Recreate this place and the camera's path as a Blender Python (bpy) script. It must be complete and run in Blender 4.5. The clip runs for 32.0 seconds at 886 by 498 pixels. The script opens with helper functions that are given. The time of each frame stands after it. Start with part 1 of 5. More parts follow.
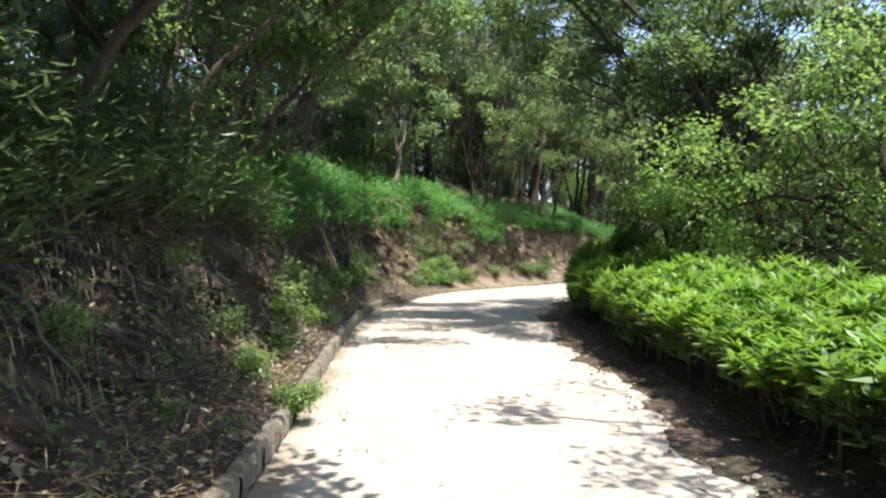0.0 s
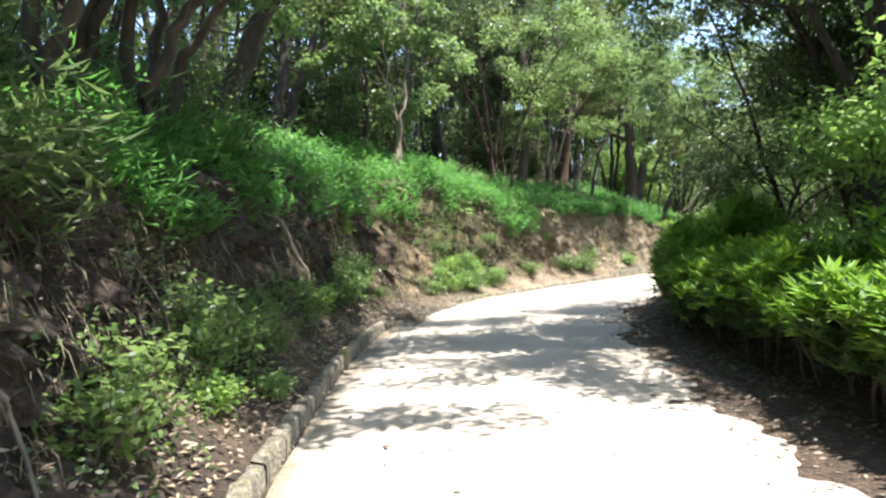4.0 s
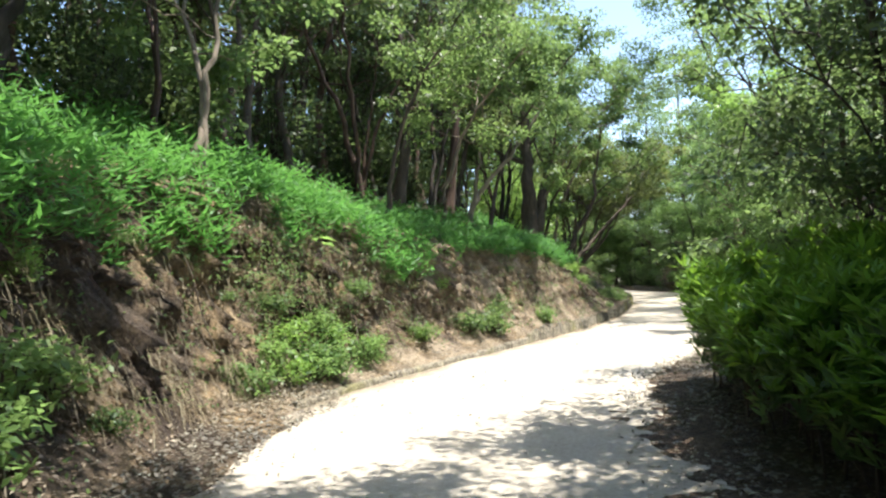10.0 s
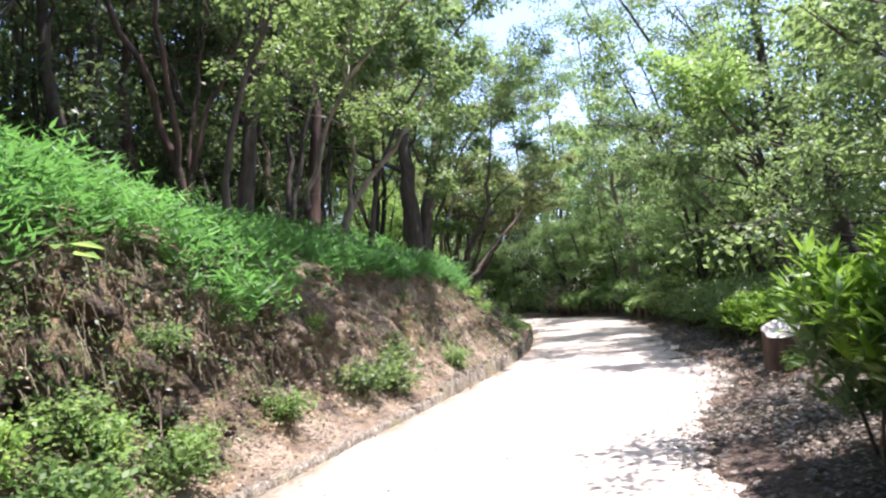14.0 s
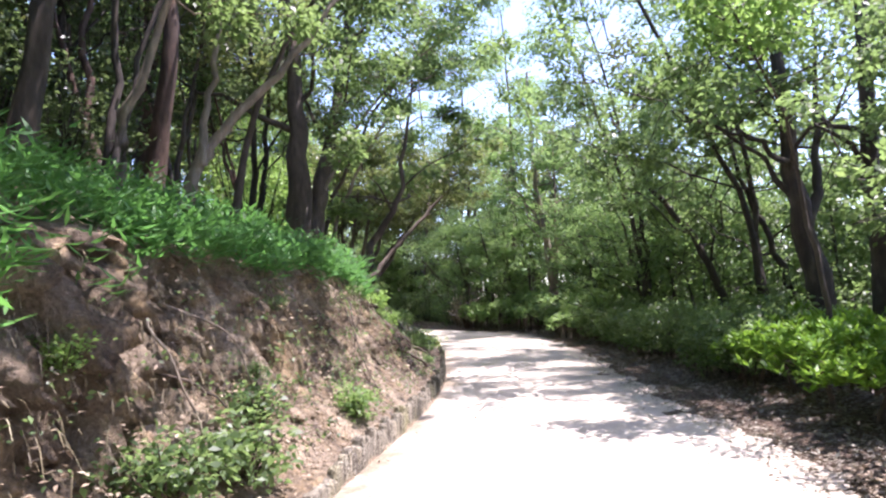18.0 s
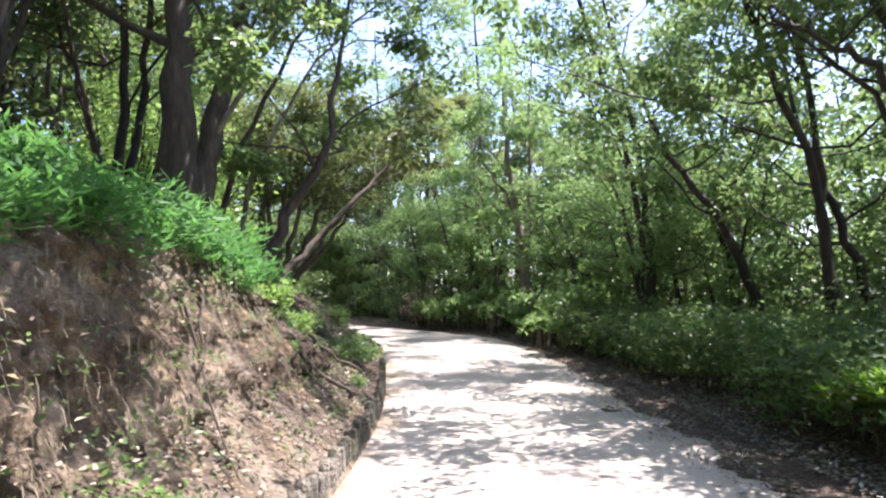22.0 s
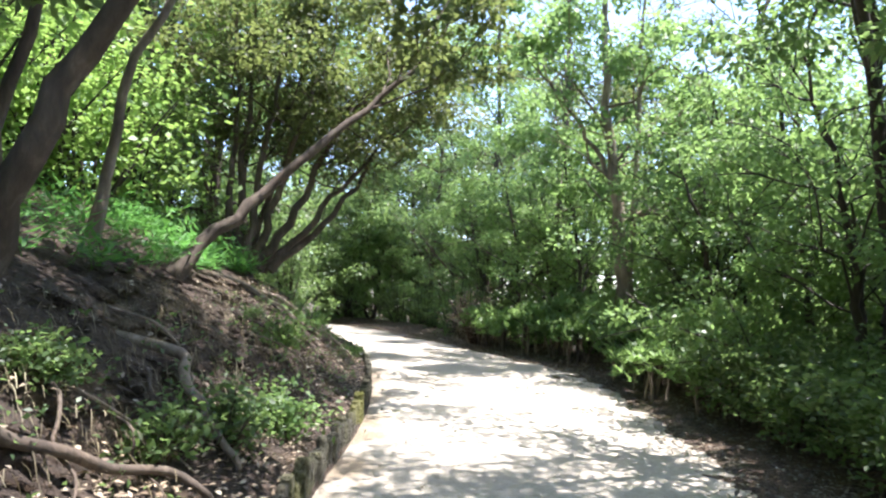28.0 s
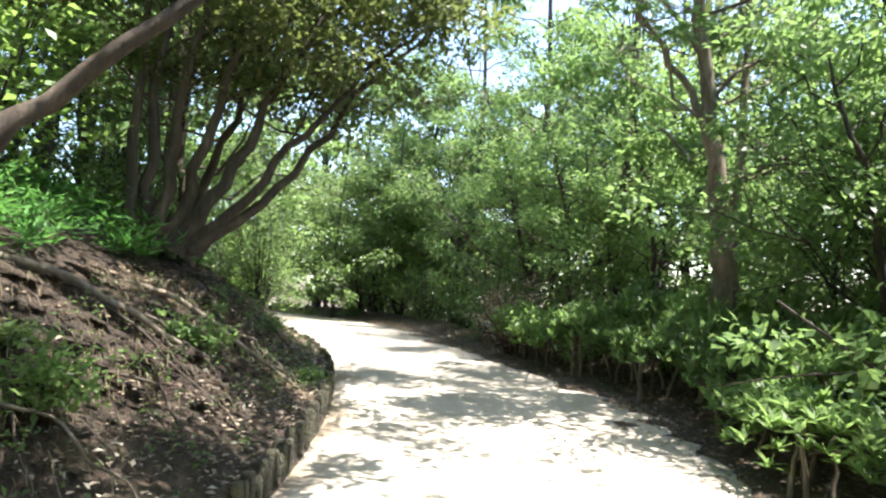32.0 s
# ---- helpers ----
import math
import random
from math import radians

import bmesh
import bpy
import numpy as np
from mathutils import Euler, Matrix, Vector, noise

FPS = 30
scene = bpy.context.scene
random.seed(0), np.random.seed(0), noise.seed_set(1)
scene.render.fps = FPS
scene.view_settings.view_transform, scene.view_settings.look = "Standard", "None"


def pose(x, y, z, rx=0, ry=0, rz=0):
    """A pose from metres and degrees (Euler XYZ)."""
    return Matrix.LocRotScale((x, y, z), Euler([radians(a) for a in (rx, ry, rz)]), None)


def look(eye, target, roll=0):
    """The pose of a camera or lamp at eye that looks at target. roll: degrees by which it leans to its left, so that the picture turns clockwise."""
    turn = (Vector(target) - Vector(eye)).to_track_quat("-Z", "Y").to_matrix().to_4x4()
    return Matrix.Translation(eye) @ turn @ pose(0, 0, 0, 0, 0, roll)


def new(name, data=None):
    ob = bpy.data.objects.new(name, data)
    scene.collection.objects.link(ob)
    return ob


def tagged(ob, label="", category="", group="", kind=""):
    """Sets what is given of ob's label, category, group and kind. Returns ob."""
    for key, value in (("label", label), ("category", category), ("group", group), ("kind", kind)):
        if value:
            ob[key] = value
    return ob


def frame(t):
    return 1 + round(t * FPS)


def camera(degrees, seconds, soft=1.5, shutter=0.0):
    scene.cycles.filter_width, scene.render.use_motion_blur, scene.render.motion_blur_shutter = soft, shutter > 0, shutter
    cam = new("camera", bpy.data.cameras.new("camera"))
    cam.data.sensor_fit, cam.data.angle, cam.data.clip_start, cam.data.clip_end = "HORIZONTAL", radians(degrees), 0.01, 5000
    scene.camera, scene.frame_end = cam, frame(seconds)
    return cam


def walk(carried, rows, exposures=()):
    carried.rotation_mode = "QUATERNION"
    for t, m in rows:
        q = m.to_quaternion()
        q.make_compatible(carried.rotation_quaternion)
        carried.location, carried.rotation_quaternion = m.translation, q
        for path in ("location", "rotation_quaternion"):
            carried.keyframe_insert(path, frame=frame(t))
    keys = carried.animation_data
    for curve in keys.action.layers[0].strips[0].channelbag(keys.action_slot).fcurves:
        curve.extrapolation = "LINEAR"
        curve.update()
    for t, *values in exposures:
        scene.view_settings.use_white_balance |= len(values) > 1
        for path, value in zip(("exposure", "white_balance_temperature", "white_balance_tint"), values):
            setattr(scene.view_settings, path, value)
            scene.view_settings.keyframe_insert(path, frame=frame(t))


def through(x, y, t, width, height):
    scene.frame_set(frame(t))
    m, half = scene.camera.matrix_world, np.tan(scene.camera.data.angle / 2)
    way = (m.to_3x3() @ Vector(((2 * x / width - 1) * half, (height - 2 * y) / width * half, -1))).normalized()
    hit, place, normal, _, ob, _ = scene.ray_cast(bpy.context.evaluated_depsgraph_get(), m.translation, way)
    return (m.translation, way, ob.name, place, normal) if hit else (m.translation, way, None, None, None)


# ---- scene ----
cam = camera(65.7, 32.0, soft=2.3)
METRES, EYE, TILT, LEAN, TURN = 38.0, 1.5, 0.0, -1.0, 0.0
ROWS = [
    (0.0, 0.0, 0.0, 0.0, 0.0, 0.0, 0.0),
    (0.5, 0.0003, 0.0174, -0.0004, -1.11, 1.68, 0.59),
    (1.0, -0.0017, 0.035, -0.0005, -0.65, 0.71, -0.93),
    (1.5, -0.0019, 0.0524, -0.0009, 0.16, -0.17, 2.97),
    (2.0, -0.0036, 0.0695, -0.0013, 1.03, -1.76, 0.51),
    (2.5, -0.0045, 0.0865, -0.0016, 0.37, -1.29, 1.94),
    (3.0, -0.0063, 0.1048, -0.0015, 0.53, -0.21, 0.74),
    (3.5, -0.0061, 0.1213, -0.0012, 0.94, 0.17, 3.31),
    (5.5, -0.0105, 0.185, 0.0002, 0.61, -2.37, 2.51),
    (6.0, -0.0108, 0.2008, 0.0006, 0.8, -1.94, -0.22),
    (6.5, -0.0107, 0.215, 0.0002, -4.37, -2.39, 1.6),
    (7.0, -0.0099, 0.2319, 0.0, -7.74, -1.88, 0.14),
    (7.5, -0.0109, 0.2482, 0.0008, -8.9, 0.37, 1.97),
    (8.0, -0.0096, 0.2643, 0.0012, -6.51, 2.07, 2.16),
    (8.5, -0.01, 0.28, 0.002, -8.24, 2.35, 3.43),
    (9.0, -0.0074, 0.2958, 0.0024, -10.63, 1.86, 1.36),
    (9.5, -0.0078, 0.3119, 0.0032, -10.94, 1.0, 3.08),
    (10.0, -0.0039, 0.3263, 0.0031, -11.22, 2.73, 3.21),
    (10.5, -0.003, 0.3418, 0.0043, -11.51, 2.68, 3.74),
    (11.0, 0.0014, 0.3569, 0.0042, -13.67, 2.34, 5.71),
    (11.5, 0.0017, 0.3722, 0.0043, -14.48, 1.27, 3.39),
    (12.0, 0.0055, 0.3877, 0.0041, -15.7, 3.86, 6.27),
    (12.5, 0.0058, 0.404, 0.0045, -15.21, 4.4, 5.94),
    (13.0, 0.0098, 0.4196, 0.0035, -17.42, 5.72, 5.9),
    (13.5, 0.0119, 0.4362, 0.0034, -20.36, 5.4, 3.96),
    (14.0, 0.0161, 0.4513, 0.0022, -22.85, 4.81, 6.78),
    (14.5, 0.0194, 0.4664, 0.0029, -23.68, 4.33, 4.24),
    (15.0, 0.023, 0.48, 0.0035, -25.27, 3.53, 4.53),
    (15.5, 0.0283, 0.495, 0.0034, -28.42, 4.23, 2.19),
    (17.5, 0.0537, 0.5512, 0.0061, -30.96, 4.46, 4.88),
    (18.0, 0.0598, 0.5655, 0.007, -32.52, 4.2, 3.58),
    (18.5, 0.0689, 0.5771, 0.0071, -35.05, 3.42, 3.57),
    (19.0, 0.0752, 0.5901, 0.0073, -35.44, 3.7, 2.86),
    (19.5, 0.0841, 0.6013, 0.007, -37.35, 4.8, 3.23),
    (20.0, 0.0923, 0.6145, 0.0073, -36.07, 5.14, 2.01),
    (20.5, 0.1011, 0.6252, 0.0076, -36.28, 5.0, 2.5),
    (21.0, 0.1104, 0.6372, 0.0079, -36.82, 4.69, -0.15),
    (21.5, 0.1185, 0.6493, 0.0082, -37.89, 2.97, 3.13),
    (22.0, 0.1287, 0.6604, 0.0082, -36.03, 3.38, 2.13),
    (22.5, 0.1375, 0.6729, 0.0089, -36.11, 2.38, 2.84),
    (23.0, 0.1503, 0.6832, 0.0091, -38.52, 2.91, 2.55),
    (23.5, 0.1594, 0.6961, 0.0088, -39.32, 3.17, 2.29),
    (24.0, 0.1711, 0.7071, 0.0085, -37.42, 3.37, 2.3),
    (24.5, 0.1799, 0.7198, 0.0086, -35.8, 3.69, 0.55),
    (26.5, 0.2195, 0.7648, 0.0076, -33.57, 3.05, -3.08),
    (27.0, 0.2301, 0.776, 0.0074, -32.45, 4.48, -0.93),
    (27.5, 0.2387, 0.7889, 0.0076, -30.07, 3.53, -2.65),
    (28.0, 0.2484, 0.8002, 0.0074, -29.17, 3.79, -1.21),
    (28.5, 0.2573, 0.8125, 0.0077, -26.46, 3.28, -0.2),
    (29.0, 0.267, 0.8234, 0.0084, -23.9, 2.28, -1.18),
    (29.5, 0.2774, 0.8337, 0.0089, -23.53, 0.34, -2.55),
    (30.0, 0.2865, 0.8453, 0.0089, -27.42, 0.13, -2.85),
    (30.5, 0.2964, 0.8574, 0.0094, -24.9, 2.73, -2.41),
    (31.0, 0.304, 0.87, 0.0101, -23.79, 3.25, -1.41),
    (31.5, 0.3143, 0.8816, 0.0107, -24.39, 3.15, -0.14),
    (32.0, 0.3212, 0.8943, 0.0106, -24.28, 2.77, -1.86),
]
walk(cam, [(t, pose(0, 0, EYE, TILT, LEAN, TURN) @ pose(METRES * x, METRES * y, METRES * z, 90 + pitch, roll, yaw)) for t, x, y, z, yaw, pitch, roll in ROWS],
     exposures=[(0.0, 1.25, 6350, 13), (3.0, 1.65, 6300, 13), (6.0, 1.9, 6250, 16), (8.0, 1.6, 6450, 11), (9.0, 1.5, 6450, 10), (11.0, 1.45, 6350, 13), (13.0, 1.6, 6150, 24), (17.0, 1.75, 6050, 32), (21.0, 1.85, 6000, 30), (23.0, 1.8, 6050, 22), (24.0, 1.9, 6050, 18), (27.0, 2.05, 6050, 18), (29.0, 1.95, 6100, 17), (32.0, 2.05, 6350, 13)])

# ---- world, sun ----
SUN_DIR = Vector((0.88, -0.47, 0.0)).normalized()
SUN_ELEV = radians(74)
sun_vec = Vector((SUN_DIR.x * math.cos(SUN_ELEV), SUN_DIR.y * math.cos(SUN_ELEV), math.sin(SUN_ELEV)))
world = bpy.data.worlds.new("sky")
scene.world = world
world.use_nodes = True
wn = world.node_tree.nodes
sky = wn.new("ShaderNodeTexSky")
sky.sky_type = "NISHITA"
sky.sun_disc = False
sky.sun_elevation = SUN_ELEV
sky.sun_rotation = math.atan2(SUN_DIR.x, SUN_DIR.y)
wn["Background"].inputs["Strength"].default_value = 0.16
world.node_tree.links.new(sky.outputs[0], wn["Background"].inputs["Color"])
sun_data = bpy.data.lights.new("sun", "SUN")
sun_data.energy, sun_data.angle, sun_data.color = 5.0, radians(0.53), (1.0, 0.95, 0.86)
sun = new("sun", sun_data)
sun.matrix_world = look(sun_vec * 60, (0, 0, 0))

# ---- materials ----


def material(name):
    m = bpy.data.materials.new(name)
    m.use_nodes = True
    nt = m.node_tree
    return m, nt, nt.nodes["Principled BSDF"]


def node(nt, kind, **values):
    n = nt.nodes.new(kind)
    for key, value in values.items():
        n.inputs[key].default_value = value
    return n


def ramp(nt, source, stops):
    r = nt.nodes.new("ShaderNodeValToRGB")
    els = r.color_ramp.elements
    while len(els) < len(stops):
        els.new(0.5)
    for el, (p, c) in zip(els, stops):
        el.position, el.color = p, (*c, 1)
    nt.links.new(source, r.inputs[0])
    return r.outputs[0]


def noise_tex(nt, scale, detail=6, rough=0.6, stretch=None, world_space=True):
    geo = nt.nodes.new("ShaderNodeNewGeometry" if world_space else "ShaderNodeTexCoord")
    out = geo.outputs["Position"] if world_space else geo.outputs["Object"]
    if stretch:
        mp = nt.nodes.new("ShaderNodeMapping")
        mp.inputs["Scale"].default_value = stretch
        nt.links.new(out, mp.inputs["Vector"])
        out = mp.outputs[0]
    n = node(nt, "ShaderNodeTexNoise", Scale=scale, Detail=detail, Roughness=rough)
    nt.links.new(out, n.inputs["Vector"])
    return n.outputs["Fac"]


def blend(nt, fac, a, b, mode="MIX"):
    m = nt.nodes.new("ShaderNodeMix")
    m.data_type, m.blend_type = "RGBA", mode
    for sock, v in ((m.inputs["Factor"], fac), (m.inputs["A"], a), (m.inputs["B"], b)):
        if isinstance(v, (int, float)):
            sock.default_value = v
        elif isinstance(v, tuple):
            sock.default_value = (*v, 1)
        else:
            nt.links.new(v, sock)
    return m.outputs["Result"]


def bump(nt, bsdf, height, strength=0.5, distance=0.02):
    b = node(nt, "ShaderNodeBump", Strength=strength, Distance=distance)
    nt.links.new(height, b.inputs["Height"])
    nt.links.new(b.outputs[0], bsdf.inputs["Normal"])


def leaf_material(name, dark, mid, light, glow, rough=0.45, through=0.42):
    """Broad leaves: varied greens, a soft gloss, and light that shines through."""
    m, nt, bsdf = material(name)
    geo = nt.nodes.new("ShaderNodeNewGeometry")
    col = ramp(nt, geo.outputs["Random Per Island"], [(0.0, dark), (0.5, mid), (0.9, mid), (1.0, light)])
    info = nt.nodes.new("ShaderNodeObjectInfo")
    tint = ramp(nt, info.outputs["Random"], [(0.0, (0.6, 0.7, 0.72)), (0.5, (0.98, 1.0, 0.95)), (1.0, (1.26, 1.2, 0.98))])
    big = ramp(nt, noise_tex(nt, 0.9, 3), [(0.3, (0.6, 0.66, 0.68)), (0.7, (1.36, 1.32, 1.1))])
    col = blend(nt, 1.0, blend(nt, 1.0, col, tint, "MULTIPLY"), big, "MULTIPLY")
    nt.links.new(col, bsdf.inputs["Base Color"])
    bsdf.inputs["Roughness"].default_value = rough
    tr = nt.nodes.new("ShaderNodeBsdfTranslucent")
    nt.links.new(blend(nt, 0.55, col, glow), tr.inputs["Color"])
    mix = nt.nodes.new("ShaderNodeMixShader")
    mix.inputs[0].default_value = through
    nt.links.new(bsdf.outputs[0], mix.inputs[1])
    nt.links.new(tr.outputs[0], mix.inputs[2])
    nt.links.new(mix.outputs[0], nt.nodes["Material Output"].inputs["Surface"])
    return m


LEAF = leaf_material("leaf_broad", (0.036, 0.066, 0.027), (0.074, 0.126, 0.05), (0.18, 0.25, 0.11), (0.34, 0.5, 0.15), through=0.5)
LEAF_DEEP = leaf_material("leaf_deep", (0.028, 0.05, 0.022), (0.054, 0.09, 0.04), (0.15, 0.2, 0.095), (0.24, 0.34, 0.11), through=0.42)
LEAF_PALE = leaf_material("leaf_pale", (0.06, 0.115, 0.038), (0.105, 0.19, 0.066), (0.21, 0.3, 0.13), (0.38, 0.56, 0.17), through=0.52)
LEAF_OLIVE = leaf_material("leaf_olive", (0.045, 0.06, 0.026), (0.085, 0.105, 0.042), (0.19, 0.19, 0.085), (0.29, 0.36, 0.1), through=0.5)
LEAF_LIME = leaf_material("leaf_lime", (0.09, 0.17, 0.04), (0.15, 0.27, 0.068), (0.26, 0.38, 0.13), (0.42, 0.62, 0.15), through=0.5)
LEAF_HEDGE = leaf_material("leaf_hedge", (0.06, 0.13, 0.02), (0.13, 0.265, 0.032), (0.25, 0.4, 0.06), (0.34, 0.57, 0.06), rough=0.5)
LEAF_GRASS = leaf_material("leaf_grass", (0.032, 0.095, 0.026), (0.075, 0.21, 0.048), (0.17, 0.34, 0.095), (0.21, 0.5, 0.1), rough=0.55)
LEAF_DRY = leaf_material("leaf_dry", (0.13, 0.09, 0.07), (0.34, 0.26, 0.21), (0.54, 0.47, 0.41), (0.35, 0.26, 0.19), rough=0.6, through=0.15)
STRAW = leaf_material("straw", (0.09, 0.066, 0.042), (0.21, 0.163, 0.105), (0.44, 0.37, 0.26), (0.28, 0.21, 0.12), rough=0.7, through=0.2)


def bark_material(name, a, b, c):
    m, nt, bsdf = material(name)
    f = noise_tex(nt, 9, 8, 0.65, (1, 1, 0.25))
    g = noise_tex(nt, 1.7, 4)
    col = ramp(nt, f, [(0.3, a), (0.55, b), (0.75, c)])
    col = blend(nt, 1.0, col, ramp(nt, g, [(0.35, (0.7, 0.72, 0.68)), (0.65, (1.2, 1.15, 1.05))]), "MULTIPLY")
    nt.links.new(col, bsdf.inputs["Base Color"])
    bsdf.inputs["Roughness"].default_value = 0.85
    bump(nt, bsdf, f, 0.9, 0.03)
    return m


BARK = bark_material("bark_grey_brown", (0.036, 0.027, 0.021), (0.08, 0.061, 0.047), (0.155, 0.128, 0.1))
BARK_DARK = bark_material("bark_dark", (0.022, 0.018, 0.015), (0.05, 0.04, 0.034), (0.1, 0.085, 0.07))
BARK_PALE = bark_material("bark_pale", (0.1, 0.08, 0.06), (0.2, 0.165, 0.13), (0.34, 0.29, 0.24))

BARK_RED = bark_material("bark_red_brown", (0.035, 0.02, 0.015), (0.085, 0.05, 0.036), (0.15, 0.095, 0.07))


def road_material():
    m, nt, bsdf = material("road_sandy")
    big = noise_tex(nt, 0.55, 5)
    fine = noise_tex(nt, 22, 8, 0.7)
    grit = noise_tex(nt, 140, 4, 0.7)
    col = ramp(nt, big, [(0.3, (0.33, 0.298, 0.252)), (0.55, (0.4, 0.367, 0.316)), (0.75, (0.45, 0.418, 0.365))])
    col = blend(nt, 1.0, col, ramp(nt, fine, [(0.3, (0.72, 0.7, 0.66)), (0.6, (1.05, 1.04, 1.02))]), "MULTIPLY")
    col = blend(nt, 1.0, col, ramp(nt, grit, [(0.3, (0.8, 0.79, 0.77)), (0.6, (1.08, 1.07, 1.05))]), "MULTIPLY")
    edge = nt.nodes.new("ShaderNodeAttribute")
    edge.attribute_name = "dirt"
    col = blend(nt, edge.outputs["Fac"], col, ramp(nt, fine, [(0.35, (0.1, 0.075, 0.05)), (0.6, (0.21, 0.17, 0.11))]))
    nt.links.new(col, bsdf.inputs["Base Color"])
    bsdf.inputs["Roughness"].default_value = 0.9
    bump(nt, bsdf, fine, 0.5, 0.02)
    return m


def earth_material(name, stops, moss, scale=3.0):
    m, nt, bsdf = material(name)
    a = noise_tex(nt, scale, 8, 0.65, (1, 1, 0.6))
    b = noise_tex(nt, 0.7, 4)
    c = noise_tex(nt, 30, 6, 0.7)
    col = ramp(nt, a, stops)
    streak = noise_tex(nt, scale * 3, 5, 0.7, (1, 1, 0.18))
    col = blend(nt, 1.0, col, ramp(nt, streak, [(0.32, (0.5, 0.47, 0.45)), (0.5, (1.0, 1.0, 1.0)), (0.68, (1.5, 1.45, 1.35))]), "MULTIPLY")
    col = blend(nt, ramp(nt, b, [(0.52, (0, 0, 0)), (0.7, (0.7, 0.7, 0.7))]), col, moss)
    col = blend(nt, 1.0, col, ramp(nt, c, [(0.3, (0.55, 0.53, 0.5)), (0.65, (1.25, 1.22, 1.18))]), "MULTIPLY")
    washed = nt.nodes.new("ShaderNodeAttribute")
    washed.attribute_name = "sand"
    col = blend(nt, washed.outputs["Fac"], col, ramp(nt, c, [(0.35, (0.26, 0.2, 0.135)), (0.65, (0.5, 0.415, 0.3))]))
    # dark humus colour, which also carries painted shade on the bank
    humus_shade_attr = nt.nodes.new("ShaderNodeAttribute")
    humus_shade_attr.attribute_name = "humus"
    col = blend(nt, humus_shade_attr.outputs["Fac"], col, ramp(nt, c, [(0.3, (0.022, 0.015, 0.011)), (0.55, (0.054, 0.036, 0.026)), (0.75, (0.12, 0.084, 0.062))]))
    nt.links.new(col, bsdf.inputs["Base Color"])
    bsdf.inputs["Roughness"].default_value = 0.95
    v = node(nt, "ShaderNodeTexVoronoi", Scale=scale * 4.5)
    geo = nt.nodes.new("ShaderNodeNewGeometry")
    nt.links.new(geo.outputs["Position"], v.inputs["Vector"])
    mixed = nt.nodes.new("ShaderNodeMath")
    mixed.operation = "MULTIPLY_ADD"
    nt.links.new(v.outputs["Distance"], mixed.inputs[0])
    mixed.inputs[1].default_value = 0.6
    both = nt.nodes.new("ShaderNodeMath")
    both.operation = "MULTIPLY_ADD"
    nt.links.new(streak, both.inputs[0])
    both.inputs[1].default_value = 1.6
    nt.links.new(c, both.inputs[2])
    nt.links.new(both.outputs[0], mixed.inputs[2])
    bump(nt, bsdf, mixed.outputs[0], 1.0, 0.06)
    return m


ROAD = road_material()
EARTH = earth_material("bank_earth", [(0.3, (0.048, 0.036, 0.026)), (0.46, (0.125, 0.093, 0.06)), (0.6, (0.29, 0.215, 0.125)), (0.72, (0.47, 0.37, 0.22))], (0.085, 0.08, 0.035))
SOIL = earth_material("forest_soil", [(0.3, (0.06, 0.042, 0.03)), (0.55, (0.12, 0.085, 0.06)), (0.75, (0.22, 0.165, 0.115))], (0.05, 0.07, 0.025), 5.0)
CONCRETE = earth_material("kerb_concrete", [(0.3, (0.16, 0.145, 0.115)), (0.55, (0.34, 0.315, 0.25)), (0.75, (0.5, 0.475, 0.39))], (0.32, 0.32, 0.08), 6.0)
# mossy kerb concrete, base darkened to paint in the shade past y 31
CONCRETE_MOSSY_SHADED = earth_material("kerb_mossy", [(0.3, (0.04, 0.04, 0.028)), (0.55, (0.1, 0.097, 0.068)), (0.75, (0.22, 0.215, 0.15))], (0.3, 0.31, 0.07), 6.0)
STONE = earth_material("stone_grey", [(0.3, (0.13, 0.125, 0.12)), (0.55, (0.24, 0.23, 0.22)), (0.75, (0.36, 0.35, 0.33))], (0.14, 0.14, 0.08), 7.0)


def cut_wood_material():
    m, nt, bsdf = material("cut_wood")
    tc = nt.nodes.new("ShaderNodeTexCoord")
    w = node(nt, "ShaderNodeTexWave", Scale=14.0, Distortion=2.5, Detail=3.0)
    w.wave_type, w.rings_direction = "RINGS", "Z"
    nt.links.new(tc.outputs["Object"], w.inputs["Vector"])
    col = ramp(nt, w.outputs["Fac"], [(0.0, (0.52, 0.46, 0.37)), (1.0, (0.72, 0.67, 0.58))])
    nt.links.new(col, bsdf.inputs["Base Color"])
    bsdf.inputs["Roughness"].default_value = 0.8
    return m


CUT_WOOD = cut_wood_material()

# ---- plan: both edges of the road, station by station ----
LEFT = [(-1.0, -10), (-1.05, 0), (-1.2, 5), (-1.5, 10), (-1.65, 14), (-1.45, 17.5), (-0.9, 20.2), (0.4, 22.3), (2.2, 24.5), (4.5, 27), (7.2, 30),
        (9.4, 32.8), (11.4, 35.9), (13.1, 38.9), (14.4, 42), (15.2, 45), (15.5, 49), (15.0, 53), (13.0, 57), (9.0, 60.5), (3.0, 63)]
RIGHT = [(2.3, -10), (2.4, 0), (2.4, 5), (2.4, 10), (2.6, 14), (3.0, 16.7), (3.8, 18.8), (4.7, 20.7), (6.4, 22.7), (8.9, 25), (10.9, 28),
         (12.9, 30.9), (15.0, 34), (16.9, 37.2), (18.5, 40.7), (19.1, 44.5), (19.5, 49.5), (19.7, 54.5), (18.0, 60), (12.0, 65), (4.0, 68)]
STEPS = 40


